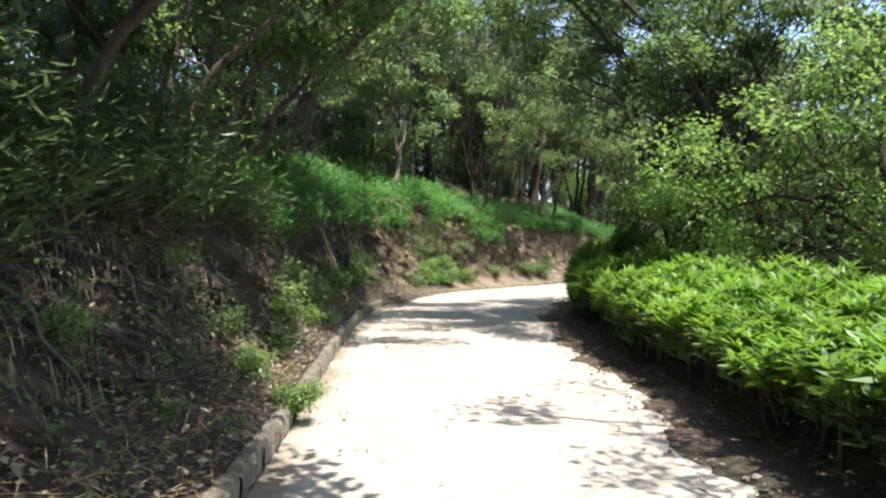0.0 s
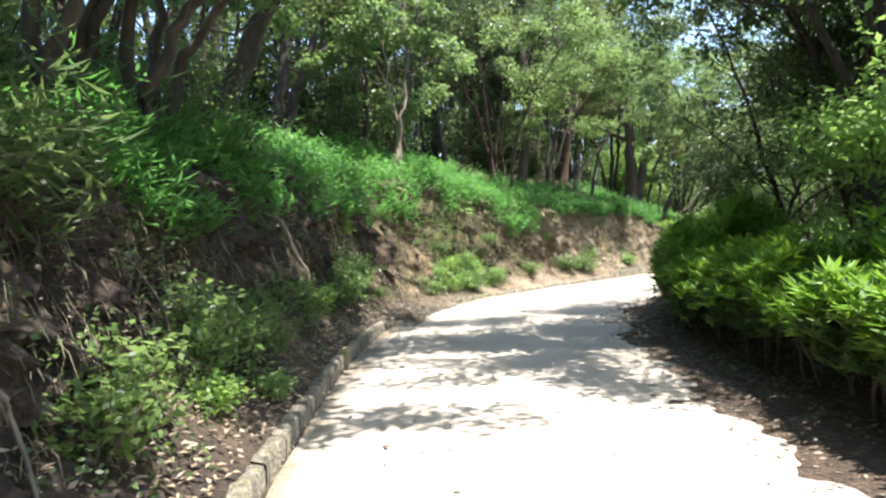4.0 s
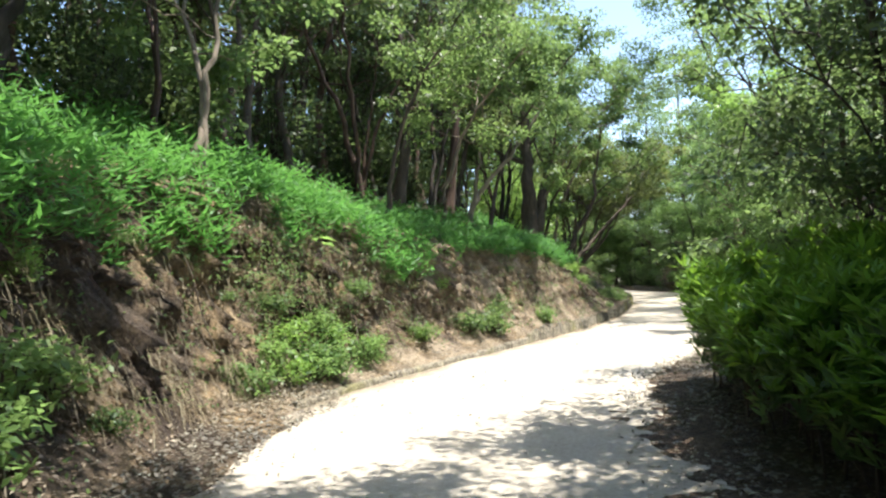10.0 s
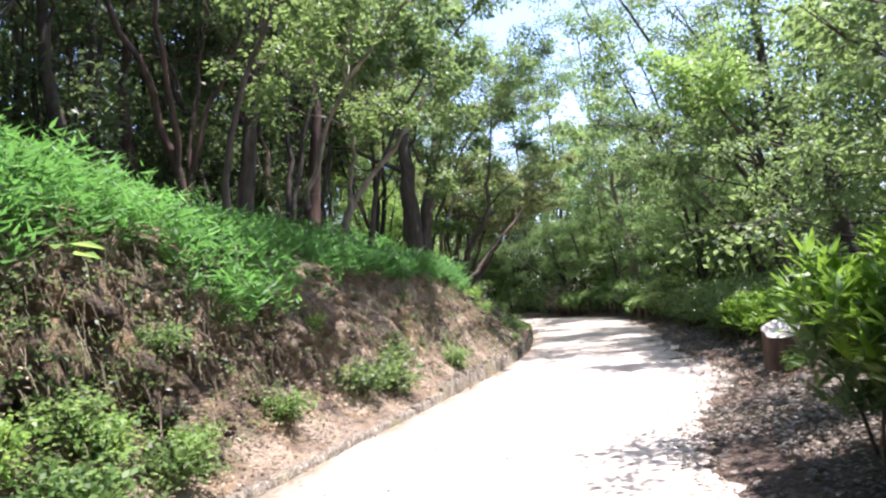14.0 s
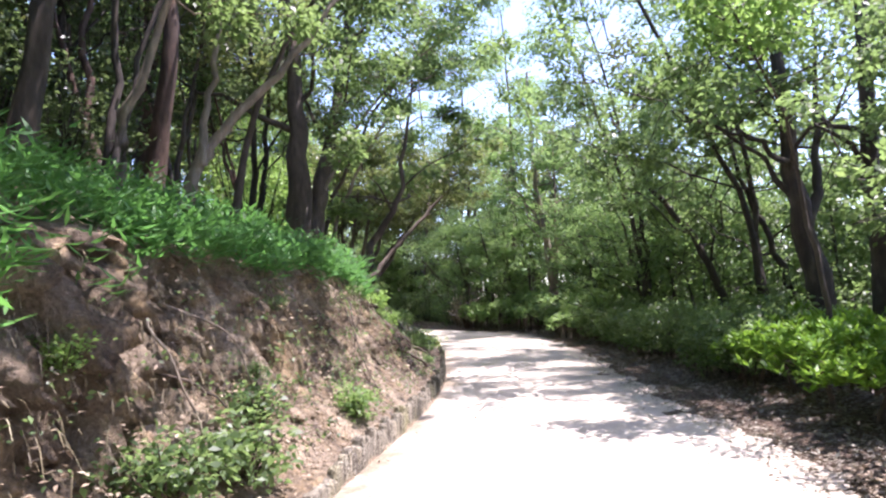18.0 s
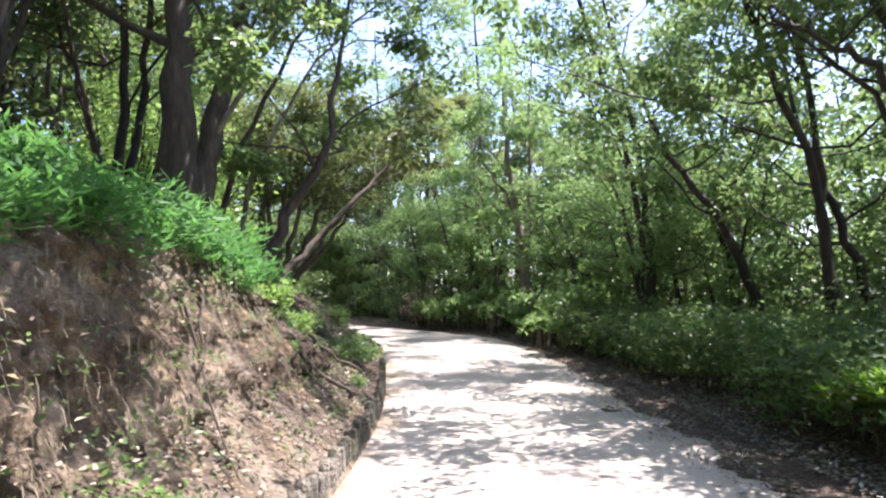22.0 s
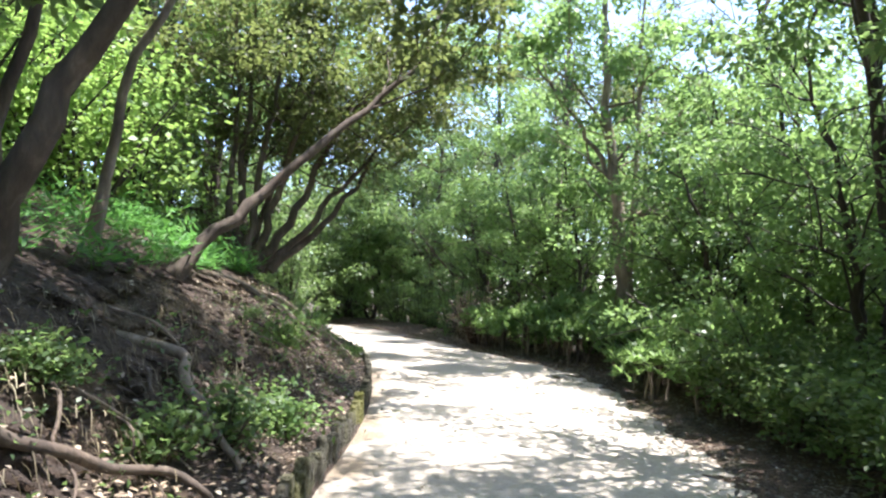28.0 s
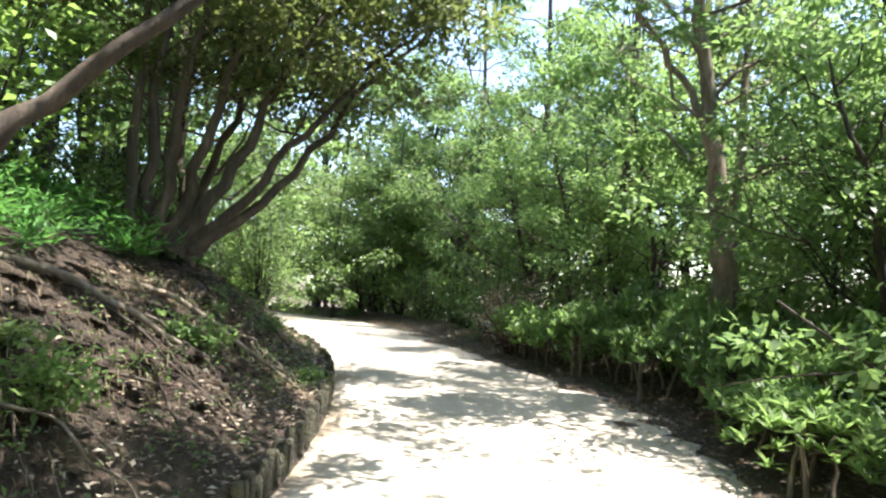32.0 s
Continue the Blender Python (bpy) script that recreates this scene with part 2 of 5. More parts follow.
def spline(points, steps):
    """A smooth line through the points (Catmull-Rom), evenly stepped in each span."""
    p = np.array(points, float)
    p = np.vstack([2 * p[0] - p[1], p, 2 * p[-1] - p[-2]])
    t = np.linspace(0, 1, steps, endpoint=False)[:, None]
    out = []
    for a, b, c, d in zip(p, p[1:], p[2:], p[3:]):
        out.append(0.5 * (2 * b + (c - a) * t + (2 * a - 5 * b + 4 * c - d) * t ** 2 + (3 * b - a - 3 * c + d) * t ** 3))
    return np.vstack(out + [p[-2:-1]])


def left_normals(line):
    d = np.gradient(line, axis=0)
    d /= np.linalg.norm(d, axis=1)[:, None]
    return np.stack([-d[:, 1], d[:, 0]], axis=1)


EL, ER = spline(LEFT, STEPS), spline(RIGHT, STEPS)
NL, NR = left_normals(EL), -left_normals(ER)


def road_z(y):
    return np.interp(y, [0, 15, 25, 34, 38, 42, 60], [0, 0, 0.17, 0.32, 0.48, 0.62, 0.95])


def crest_height(y):
    return np.interp(y, [0, 7, 10, 14, 18, 20, 22, 23.2, 25, 28, 30.5, 32.3, 34, 43, 50], [1.7, 1.9, 2.05, 2.5, 2.75, 2.85, 2.95, 2.7, 2.35, 2.2, 2.2, 2.0, 1.7, 1.6, 1.5])


def crest_offset(y):
    return np.interp(y, [0, 12, 18, 24, 31, 34, 40, 60], [1.6, 1.5, 1.45, 1.5, 1.45, 2.0, 2.2, 2.2])


def kerb_drop(y):
    """How far the kerb has sunk into the sand."""
    return np.interp(y, [20, 21.5, 26, 28], [0, 0.09, 0.09, 0])


def bank_rise(d, y):
    """Height of the bank over the road at d metres left of the kerb: a slope of fallen earth, then the steep face."""
    y = np.asarray(y, float)
    foot, top, h = np.interp(y, [19, 21, 27, 29], [0.12, 0.32, 0.32, 0.14]), crest_offset(y), crest_height(y)
    slope, low = 0.82, 0.26 + 0.27 * (h - 0.26)
    talus = 0.2 + (low - 0.2) * np.clip((d - foot) / (slope - foot), 0, 1) ** 1.15
    t = np.clip((d - slope) / (top - slope), 0, 1)
    face = low + (h - low) * (t ** 0.85 * (1 - 0.1 * t) / 0.9)
    back = 0.45 * np.clip(d - top, 0, 5) + 0.2 * np.clip(d - top - 5, 0, 7) - 0.15 * np.clip(d - top - 18, 0, 100)
    shelf = 0.17 - kerb_drop(y) + (0.03 + kerb_drop(y)) * d / foot
    return np.where(d < foot, shelf, np.where(d < slope, talus, face)) + back


def right_rise(d):
    return 0.05 * np.clip(d / 0.6, 0, 1) + 0.11 * np.clip((d - 0.3) / 0.8, 0, 1) - 0.3 * np.clip(d - 1.6, 0, 34) - 0.04 * np.clip(d - 35, 0, 200)


def offsets(x, y):
    """For points: how far left of the kerb, how far right of the right edge, and the road's y beside them."""
    p = np.stack([np.asarray(x, float).ravel(), np.asarray(y, float).ravel()], axis=1)
    out = []
    for line, normal in ((EL[::4], NL[::4]), (ER[::4], NR[::4])):
        idx = np.argmin(((p[:, None, :] - line[None]) ** 2).sum(2), axis=1)
        v = p - line[idx]
        dist = np.linalg.norm(v, axis=1)
        out += [np.where((v * normal[idx]).sum(1) > 0, dist, -dist), line[idx][:, 1]]
    return out


def ground_z(x, y):
    dl, yl, dr, yr = offsets(x, y)
    z = np.where(dl > 0, road_z(yl) + bank_rise(np.maximum(dl, 0), yl), np.where(dr > 0, road_z(yr) + right_rise(np.maximum(dr, 0)), road_z(yl)))
    return z


def gz(x, y):
    return float(ground_z([x], [y])[0])


# ---- mesh helpers ----


def mesh_of(name, verts, faces, mat, smooth=False):
    """A mesh from arrays; faces is one array of quads or of triangles."""
    me = bpy.data.meshes.new(name)
    verts, faces = np.asarray(verts, np.float32), np.asarray(faces, np.int32)
    k = faces.shape[1]
    me.vertices.add(len(verts))
    me.vertices.foreach_set("co", verts.ravel())
    me.loops.add(faces.size)
    me.loops.foreach_set("vertex_index", faces.ravel())
    me.polygons.add(len(faces))
    me.polygons.foreach_set("loop_start", np.arange(0, faces.size, k, dtype=np.int32))
    if smooth:
        me.polygons.foreach_set("use_smooth", np.ones(len(faces), bool))
    me.materials.append(mat)
    me.update(calc_edges=True)
    return me


def part(name, me, parent, label=""):
    ob = new(name, me)
    ob.parent = parent
    return tagged(ob, label)


def grid_faces(rows, cols):
    i = np.arange(rows * cols).reshape(rows, cols)
    return np.stack([i[:-1, :-1], i[:-1, 1:], i[1:, 1:], i[1:, :-1]], axis=-1).reshape(-1, 4)


def join(pieces):
    verts, faces, n = [], [], 0
    for v, f in pieces:
        verts.append(v)
        faces.append(f + n)
        n += len(v)
    return np.vstack(verts), np.vstack(faces)


def tube(path, radii, sides=6):
    """A closed-looking tube along a path; the ends taper to its radii."""
    path, radii = np.asarray(path, float), np.asarray(radii, float)
    d = np.gradient(path, axis=0)
    d /= np.linalg.norm(d, axis=1)[:, None] + 1e-9
    ref = np.where(np.abs(d[:, 2:3]) > 0.85, np.array([[1.0, 0, 0]]), np.array([[0, 0, 1.0]]))
    ref = np.repeat(ref[len(ref) // 2:len(ref) // 2 + 1], len(d), axis=0)
    u = np.cross(d, ref)
    u /= np.linalg.norm(u, axis=1)[:, None] + 1e-9
    w = np.cross(d, u)
    a = np.linspace(0, 2 * math.pi, sides, endpoint=False)
    ring = u[:, None] * np.cos(a)[None, :, None] + w[:, None] * np.sin(a)[None, :, None]
    v = (path[:, None] + ring * radii[:, None, None]).reshape(-1, 3)
    i = np.arange(len(path) * sides).reshape(len(path), sides)
    j = np.roll(i, -1, axis=1)
    return v, np.stack([i[:-1], j[:-1], j[1:], i[1:]], axis=-1).reshape(-1, 4)


def unit(v):
    return v / (np.linalg.norm(v, axis=-1, keepdims=True) + 1e-9)


def blades(at, way, face, length, width, fold=0.12):
    """Leaves as folded diamonds: base, two sides, tip."""
    way, n = unit(way), len(at)
    side = unit(np.cross(way, face))
    up = np.cross(side, way)
    length, width = np.broadcast_to(length, n)[:, None], np.broadcast_to(width, n)[:, None]
    v = np.stack([at, at + way * length * 0.42 + side * width * 0.5 + up * length * fold, at + way * length,
                  at + way * length * 0.42 - side * width * 0.5 + up * length * fold], axis=1).reshape(-1, 3)
    return v, np.arange(4 * n).reshape(n, 4)


def bent_blades(at, way, length, width, droop):
    """Long grass leaves that arch over: two quads each, pointed."""
    way, n = unit(way), len(at)
    down = np.array([[0, 0, -1.0]])
    side = unit(np.cross(way, np.array([[0, 0, 1.0]])) + 1e-6)
    length, width, droop = (np.broadcast_to(q, n)[:, None] for q in (length, width, droop))
    mid = at + way * length * 0.5 + down * length * droop * 0.2
    tip = at + way * length * 0.92 + down * length * droop
    v = np.stack([at - side * width * 0.25, at + side * width * 0.25, mid + side * width * 0.5, mid - side * width * 0.5, tip + side * 0.002, tip - side * 0.002], axis=1).reshape(-1, 3)
    i = np.arange(n)[:, None] * 6
    return v, np.vstack([i + np.array([[0, 1, 2, 3]]), i + np.array([[3, 2, 4, 5]])])


def wander(rng, a, way, length, n=6, wob=0.08, lift=0.0):
    """A limb's path from a, wobbling, bent up or down by lift."""
    t = np.linspace(0, 1, n)[:, None]
    off = np.cumsum(rng.normal(0, wob * length / n, (n, 3)), axis=0)
    off -= off[0]
    path = np.asarray(a)[None] + unit(np.asarray(way, float))[None] * length * t + off
    path[:, 2] += lift * length * t[:, 0] ** 2
    return path


def clumps(rng, tips, per, spread, size, gather=3):
    """Leaves gathered in layered sprays round every few twig tips, so that the crown has dark gaps and lit tufts."""
    tips = tips[rng.permutation(len(tips))[:max(1, len(tips) // gather)]]
    per *= gather
    n = len(tips) * per
    grow = np.repeat(rng.uniform(0.7, 1.35, len(tips)), per)[:, None]
    d = unit(rng.normal(0, 1, (n, 3)))
    r = spread * 1.75 * grow * rng.uniform(0, 1, (n, 1)) ** 0.45
    at = np.repeat(tips, per, axis=0) + d * r * np.array([1, 1, 0.52])
    way = d * np.array([1, 1, 0.4]) + rng.normal(0, 0.55, (n, 3)) + np.array([0, 0, -0.3])
    face = rng.normal(0, 0.42, (n, 3)) + d * 0.35 + np.array([0, 0, 1.0])
    s = size * rng.uniform(0.65, 1.25, n)
    return blades(at, way, face, s, s * 0.58)


def foliage(rng, tips, per, spread, size, flat=0.35):
    """Leaves scattered round twig tips."""
    n = len(tips) * per
    at = np.repeat(tips, per, axis=0) + rng.normal(0, spread, (n, 3)) * np.array([1, 1, 0.5])
    way = rng.normal(0, 1, (n, 3)) * np.array([1, 1, 0.55]) + np.array([0, 0, -0.25])
    face = rng.normal(0, flat, (n, 3)) + np.array([0, 0, 1.0])
    s = size * rng.uniform(0.65, 1.25, n)
    return blades(at, way, face, s, s * 0.55)


def tree_parts(seed, stems, limbs=9, limb_len=2.6, crown_from=0.4, tips=16, per=33, spread=0.22, size=0.14, lift=0.1, twigs=True):
    """Wood and leaves of a tree. stems: (path, base radius) each, in the tree's own metres."""
    rng = np.random.default_rng(seed)
    wood, ends = [], []
    for path, r0 in stems:
        p = spline(path, 5)
        p[1:-1] += rng.normal(0, 0.035, (len(p) - 2, 3))
        t = np.linspace(0, 1, len(p))
        rad = r0 * (1 - 0.82 * t) * (1 + 0.5 * np.exp(-t * 18))
        wood.append(tube(p, rad, (9 if r0 > 0.15 else 7) if twigs else 5))
        for k in range(limbs):
            f = crown_from + (1 - crown_from) * (k + rng.uniform(0.1, 0.9)) / limbs
            i = min(int(f * (len(p) - 1)), len(p) - 2)
            az = k * 2.4 + rng.uniform(-0.5, 0.5) + seed
            el = rng.uniform(0.2, 0.85)
            way = np.array([math.cos(az) * math.cos(el), math.sin(az) * math.cos(el), math.sin(el)])
            ln = limb_len * rng.uniform(0.7, 1.2) * (1.15 - 0.55 * (f - crown_from) / (1.001 - crown_from))
            lp = wander(rng, p[i], way, ln, 6, 0.34, lift)
            wood.append(tube(lp, np.linspace(max(rad[i] * 0.4, 0.016), 0.008, 6), 4 if twigs else 3))
            for j in range(4):
                q = lp[rng.integers(2, 6)]
                sw = unit(way + rng.normal(0, 0.65, 3))
                sp = wander(rng, q, sw, ln * rng.uniform(0.3, 0.6), 4, 0.15, -0.05)
                if twigs:
                    wood.append(tube(sp, np.linspace(0.011, 0.004, 4), 3))
                m = max(1, tips // 4)
                ends.append(sp[rng.integers(1, 4, m)] + rng.normal(0, 0.16, (m, 3)))
    ends = np.vstack(ends)
    return join(wood), clumps(rng, ends, per, spread, size)


def make_tree(name, label, seed, stems, at, bark, leaf, group="", turn=0.0, scale=1.0, category="tree", **how):
    wood, crown = tree_parts(seed, stems, **how)
    root = new(name)
    root.matrix_world = pose(*at, 0, 0, turn) @ Matrix.Scale(scale, 4)
    part("trunk", mesh_of("trunk", *wood, bark, True), root)
    part("crown", mesh_of("crown", *crown, leaf), root)
    return tagged(root, label, category, group)


def plant_parts(seed, height, width, stems, tips, per, size, spread=0.14, low=0.15):
    """A bush: stems that fan out from the ground, leaves to the tips."""
    rng = np.random.default_rng(seed)
    wood, ends = [], []
    for k in range(stems):
        az, r = rng.uniform(0, 6.28), width * math.sqrt(rng.uniform(0, 1)) * 0.5
        tip = np.array([math.cos(az) * r, math.sin(az) * r, height * rng.uniform(0.65, 1.0) * (1 - 0.35 * (2 * r / width) ** 2)])
        base = np.array([math.cos(az) * r * 0.25, math.sin(az) * r * 0.25, 0])
        p = wander(rng, base, tip - base, np.linalg.norm(tip - base), 5, 0.1)
        wood.append(tube(p, np.linspace(0.012 + height * 0.006, 0.004, 5), 4))
        f = rng.uniform(low, 1.0, tips)[:, None]
        ends.append(base * (1 - f) + tip * f + rng.normal(0, width * 0.13, (tips, 3)))
    ends = np.vstack(ends)
    ends[:, 2] = np.maximum(ends[:, 2], 0.05)
    return join(wood), foliage(rng, ends, per, spread, size, 0.5)

# ---- ground sheet, road, bank ----


def axis(lo, hi, step):
    core = np.arange(lo, hi + step, step)
    out = np.array([8, 25, 60, 140, 400, 1200, 3000.0])
    return np.concatenate([core[0] - out[::-1], core, core[-1] + out])


gx, gy = axis(-30, 60, 0.75), axis(-30, 95, 0.75)
GX, GY = np.meshgrid(gx, gy)
dl, yl, dr, yr = offsets(GX, GY)
GZ = ground_z(GX, GY)
GZ = np.where((dl < 3.2) & (dr < 1.0), np.minimum(GZ, road_z(yl)) - 0.25, GZ)
GZ += np.where((dl > 3.5) | (dr > 1.6), 0.1 * np.sin(GX.ravel() * 1.7 + 2 * np.sin(GY.ravel() * 0.9)) * np.sin(GY.ravel() * 1.3), 0)
GZ = np.clip(GZ, -14, 9)
ground = new("ground", mesh_of("ground", np.stack([GX.ravel(), GY.ravel(), GZ], axis=1), grid_faces(len(gy), len(gx)), SOIL, True))
tagged(ground, "brown forest soil with leaf litter under the trees", "ground", kind="structure")

n_st = len(EL)
across = np.concatenate([np.linspace(0, 0.16, 9), np.linspace(0.2, 0.8, 13), np.linspace(0.84, 1, 9)])
road_v = []
for i in range(n_st):
    for f in across:
        x, y = EL[i] * (1 - f) + ER[i] * f
        z = road_z(EL[i][1]) + 0.012 * noise.noise((x * 1.1, y * 1.1, 0)) + 0.006 * noise.noise((x * 5, y * 5, 3)) + 0.03 * math.sin(f * math.pi)
        road_v.append((x, y, z))
road_me = mesh_of("road", road_v, grid_faces(n_st, len(across)), ROAD, True)
dirt = road_me.attributes.new("dirt", "FLOAT", "POINT")
dirt.data.foreach_set("value", [min(max((0.5 + 0.5 * noise.noise((v[0] * 1.3, v[1] * 1.3, 7)) + 0.3 * noise.noise((v[0] * 6, v[1] * 6, 2))) * 1.9 - min(f * 4.0, (1 - f) * 4.0) / 0.36, 0), 0.95)
                                for v, f in zip(road_v, np.tile(across, n_st))])
road = new("road", road_me)
tagged(road, "pale sandy road with dust and fallen leaves", "road", kind="structure")

# strip of soil and litter along the right edge
verge_d = np.concatenate([np.linspace(-0.95, 0.4, 19), [0.55, 0.75, 1.0, 1.4, 1.8, 2.3]])
verge_v = []
for i in range(n_st):
    for d in verge_d:
        x, y = ER[i] + NR[i] * d
        ragged = 0.34 * noise.noise((x * 0.9, y * 0.9, 9.0)) + 0.2 * noise.noise((x * 3.1, y * 3.1, 4.0)) + 0.1 * noise.noise((x * 9, y * 9, 2.0))
        cover = min(max((d + 0.32 + ragged) / 0.5, -0.4), 1)
        z = road_z(EL[i][1]) + float(right_rise(max(d, 0))) + 0.012 + 0.045 * cover + 0.05 * noise.noise((x * 3, y * 3, 5)) * min(max(d, 0), 1) + 0.03 * math.sin(math.pi * min(max(-d / 4.0, 0), 1))
        verge_v.append((x, y, z))
verge = new("verge", mesh_of("verge", verge_v, grid_faces(n_st, len(verge_d))[:, ::-1], SOIL, True))
tagged(verge, "strip of dark soil and dead leaves beside the road", "verge", kind="structure")

# the cut bank: a steep face of earth with clods, hollows and washed-out ribs
bank_d = np.concatenate([[-0.5, -0.28, -0.08], np.linspace(0.1, 0.28, 4), np.linspace(0.32, 2.3, 54), np.linspace(2.45, 4.4, 9)])
fine = spline(LEFT, STEPS)
keep = []
for i in range(len(fine) - 1):
    for f in (0.0, 0.5):
        keep.append(fine[i] * (1 - f) + fine[i + 1] * f)
fine = np.array(keep)
fine_n = left_normals(fine)
for _ in range(30):
    fine_n[1:-1] = (fine_n[:-2] + fine_n[1:-1] * 2 + fine_n[2:]) / 4


def spill(y):
    """1 where earth and litter have slid down over the kerb."""
    return float(np.interp(y, [17.3, 18.3, 20.4, 21.6], [0, 1, 1, 0]))


bank_v = []
for p, nrm in zip(fine, fine_n):
    zr = float(road_z(p[1]))
    rise = bank_rise(bank_d, p[1])
    spilt = spill(p[1])
    rise[:3] = -0.12 + spilt * (0.1 + (bank_d[:3] + 0.5) * 0.3)
    for d, h in zip(bank_d, rise):
        x, y = p + nrm * d
        on_face = min(max((d - 0.2) / 0.7, 0), 1) * (1 if d < 2.2 else max(0.0, 1 - (d - 2.2)))
        q = Vector((x * 0.55, y * 0.55, h * 0.45))
        big = noise.noise(q)
        ribs = noise.ridged_multi_fractal(Vector((x * 1.5, y * 1.5, h * 0.5)), 0.9, 2.1, 4, 0.9, 2.0) - 1.1
        lumps = noise.fractal(Vector((x * 4.5, y * 4.5, h * 4.5)), 0.55, 2.2, 5)
        clods = noise.noise(Vector((x * 13, y * 13, h * 11)))
        rough = float(np.interp(y, [26, 29, 36, 40], [1.0, 0.5, 0.5, 0.8]))
        push = on_face * (0.42 * rough * big - 0.27 * rough * ribs + 0.33 * rough * lumps + 0.12 * clods)
        x, y = x + nrm[0] * push, y + nrm[1] * push
        bank_v.append((x, y, zr + h + 0.02 * lumps + on_face * (0.12 * rough * lumps + 0.04 * clods)))
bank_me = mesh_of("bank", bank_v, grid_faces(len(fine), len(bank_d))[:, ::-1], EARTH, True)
# pale sand washed down on the shelf, and buff patches where the face has broken away
sand = bank_me.attributes.new("sand", "FLOAT", "POINT")
sand.data.foreach_set("value", [min(max((1.0 if d < 0.45 and 20.5 < v[1] < 31 else float(np.interp(v[1], [10, 19, 24, 27.5, 31.5, 33], [-0.1, 0.2, 0.3, 0.78, 0.78, -0.4]))) + 0.9 * noise.noise((v[0] * 1.6, v[1] * 1.6, v[2] * 1.1)) + 0.5 * noise.noise((v[0] * 6, v[1] * 6, v[2] * 4)) - 0.45, 0), 0.85)
                                for v, d in zip(bank_v, np.tile(bank_d, len(fine)))])
# rotten litter past y 32; nearer stretches are darkened to paint in shade
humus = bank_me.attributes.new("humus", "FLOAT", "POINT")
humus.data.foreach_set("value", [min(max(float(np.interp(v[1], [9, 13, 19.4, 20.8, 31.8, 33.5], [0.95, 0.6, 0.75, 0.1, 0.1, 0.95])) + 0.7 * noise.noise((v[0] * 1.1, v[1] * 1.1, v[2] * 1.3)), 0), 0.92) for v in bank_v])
bank = new("bank", bank_me)
tagged(bank, "steep bank of bare brown earth with clods and roots", "bank", kind="structure")

# ---- kerb: ribbed panels of short concrete posts ----
rng = np.random.default_rng(5)


def kerb_panel(seed, mat):
    r = np.random.default_rng(seed)
    pieces = []
    for k in range(5):
        cx, w = -0.24 + 0.12 * k, 0.054
        a = np.linspace(0, 2 * math.pi, 10, endpoint=False)
        top = 0.2 + r.uniform(-0.025, 0.025) + 0.035 * (k == seed)
        rings = [(1.0, -0.15), (1.0, top - 0.025), (0.82, top - 0.004), (0.02, top)]
        v = np.array([(cx + w * s * math.copysign(abs(math.cos(t)) ** 0.3, math.cos(t)), (0.05 + 0.012 * math.sin(seed + k)) * s * math.copysign(abs(math.sin(t)) ** 0.3, math.sin(t)), z) for s, z in rings for t in a])
        i = np.arange(40).reshape(4, 10)
        j = np.roll(i, -1, axis=1)
        pieces.append((v, np.stack([i[:-1], j[:-1], j[1:], i[1:]], axis=-1).reshape(-1, 4)))
    return mesh_of("kerb_panel", *join(pieces), mat, True)


def kerb_block(seed):
    """A long concrete kerb stone with worn, rounded edges."""
    r = np.random.default_rng(60 + seed)
    xs = np.linspace(-0.3, 0.3, 13)
    prof = [(-0.055, -0.15), (-0.055, 0.16), (-0.04, 0.195), (0.04, 0.2), (0.058, 0.165), (0.058, -0.15)]
    v = np.array([(x, py + r.normal(0, 0.004), pz + (r.normal(0, 0.006) if pz > 0 else 0) - (0.015 if abs(x) > 0.29 and pz > 0 else 0)) for x in xs for py, pz in prof])
    return mesh_of("kerb_stone", v, grid_faces(13, 6), CONCRETE, True)


kerb = new("kerb")
tagged(kerb, "low mossy concrete kerb of stones and ribbed posts", "kerb", kind="structure")
# panels past y 31 use the mossy copy with shade in its colour
panels, mossy, blocks = [kerb_panel(s, CONCRETE) for s in range(5)], [kerb_panel(s, CONCRETE_MOSSY_SHADED) for s in range(5)], [kerb_block(s) for s in range(5)]
run = np.concatenate([[0], np.cumsum(np.linalg.norm(np.diff(EL, axis=0), axis=1))])
for s in np.arange(4.0, run[-1] - 12, 0.605):
    x, y = np.interp(s, run, EL[:, 0]), np.interp(s, run, EL[:, 1])
    x2, y2 = np.interp(s + 0.3, run, EL[:, 0]), np.interp(s + 0.3, run, EL[:, 1])
    ob = part("kerb_stone" if y < 27.5 else "kerb_panel", (blocks if y < 27.5 else panels if y < 31 else mossy)[rng.integers(5)], kerb)
    ob.matrix_local = pose(x, y, float(road_z(y)) + rng.uniform(-0.025, 0.0) - 0.22 * spill(y) - kerb_drop(y), rng.uniform(-3, 3), rng.uniform(-1.2, 1.2), math.degrees(math.atan2(y2 - y, x2 - x)) + rng.uniform(-1.2, 1.2)) @ pose(0, 0.05, 0) @ Matrix.Diagonal((1, 1, 1.0 if y < 27.5 else 1.35, 1))

# ---- trees that stand out ----
KEY_PLACES = []


def at_ground(x, y, sink=0.08):
    return (x, y, gz(x, y) - sink)


def stem(*pts):
    return [tuple(p) for p in pts]


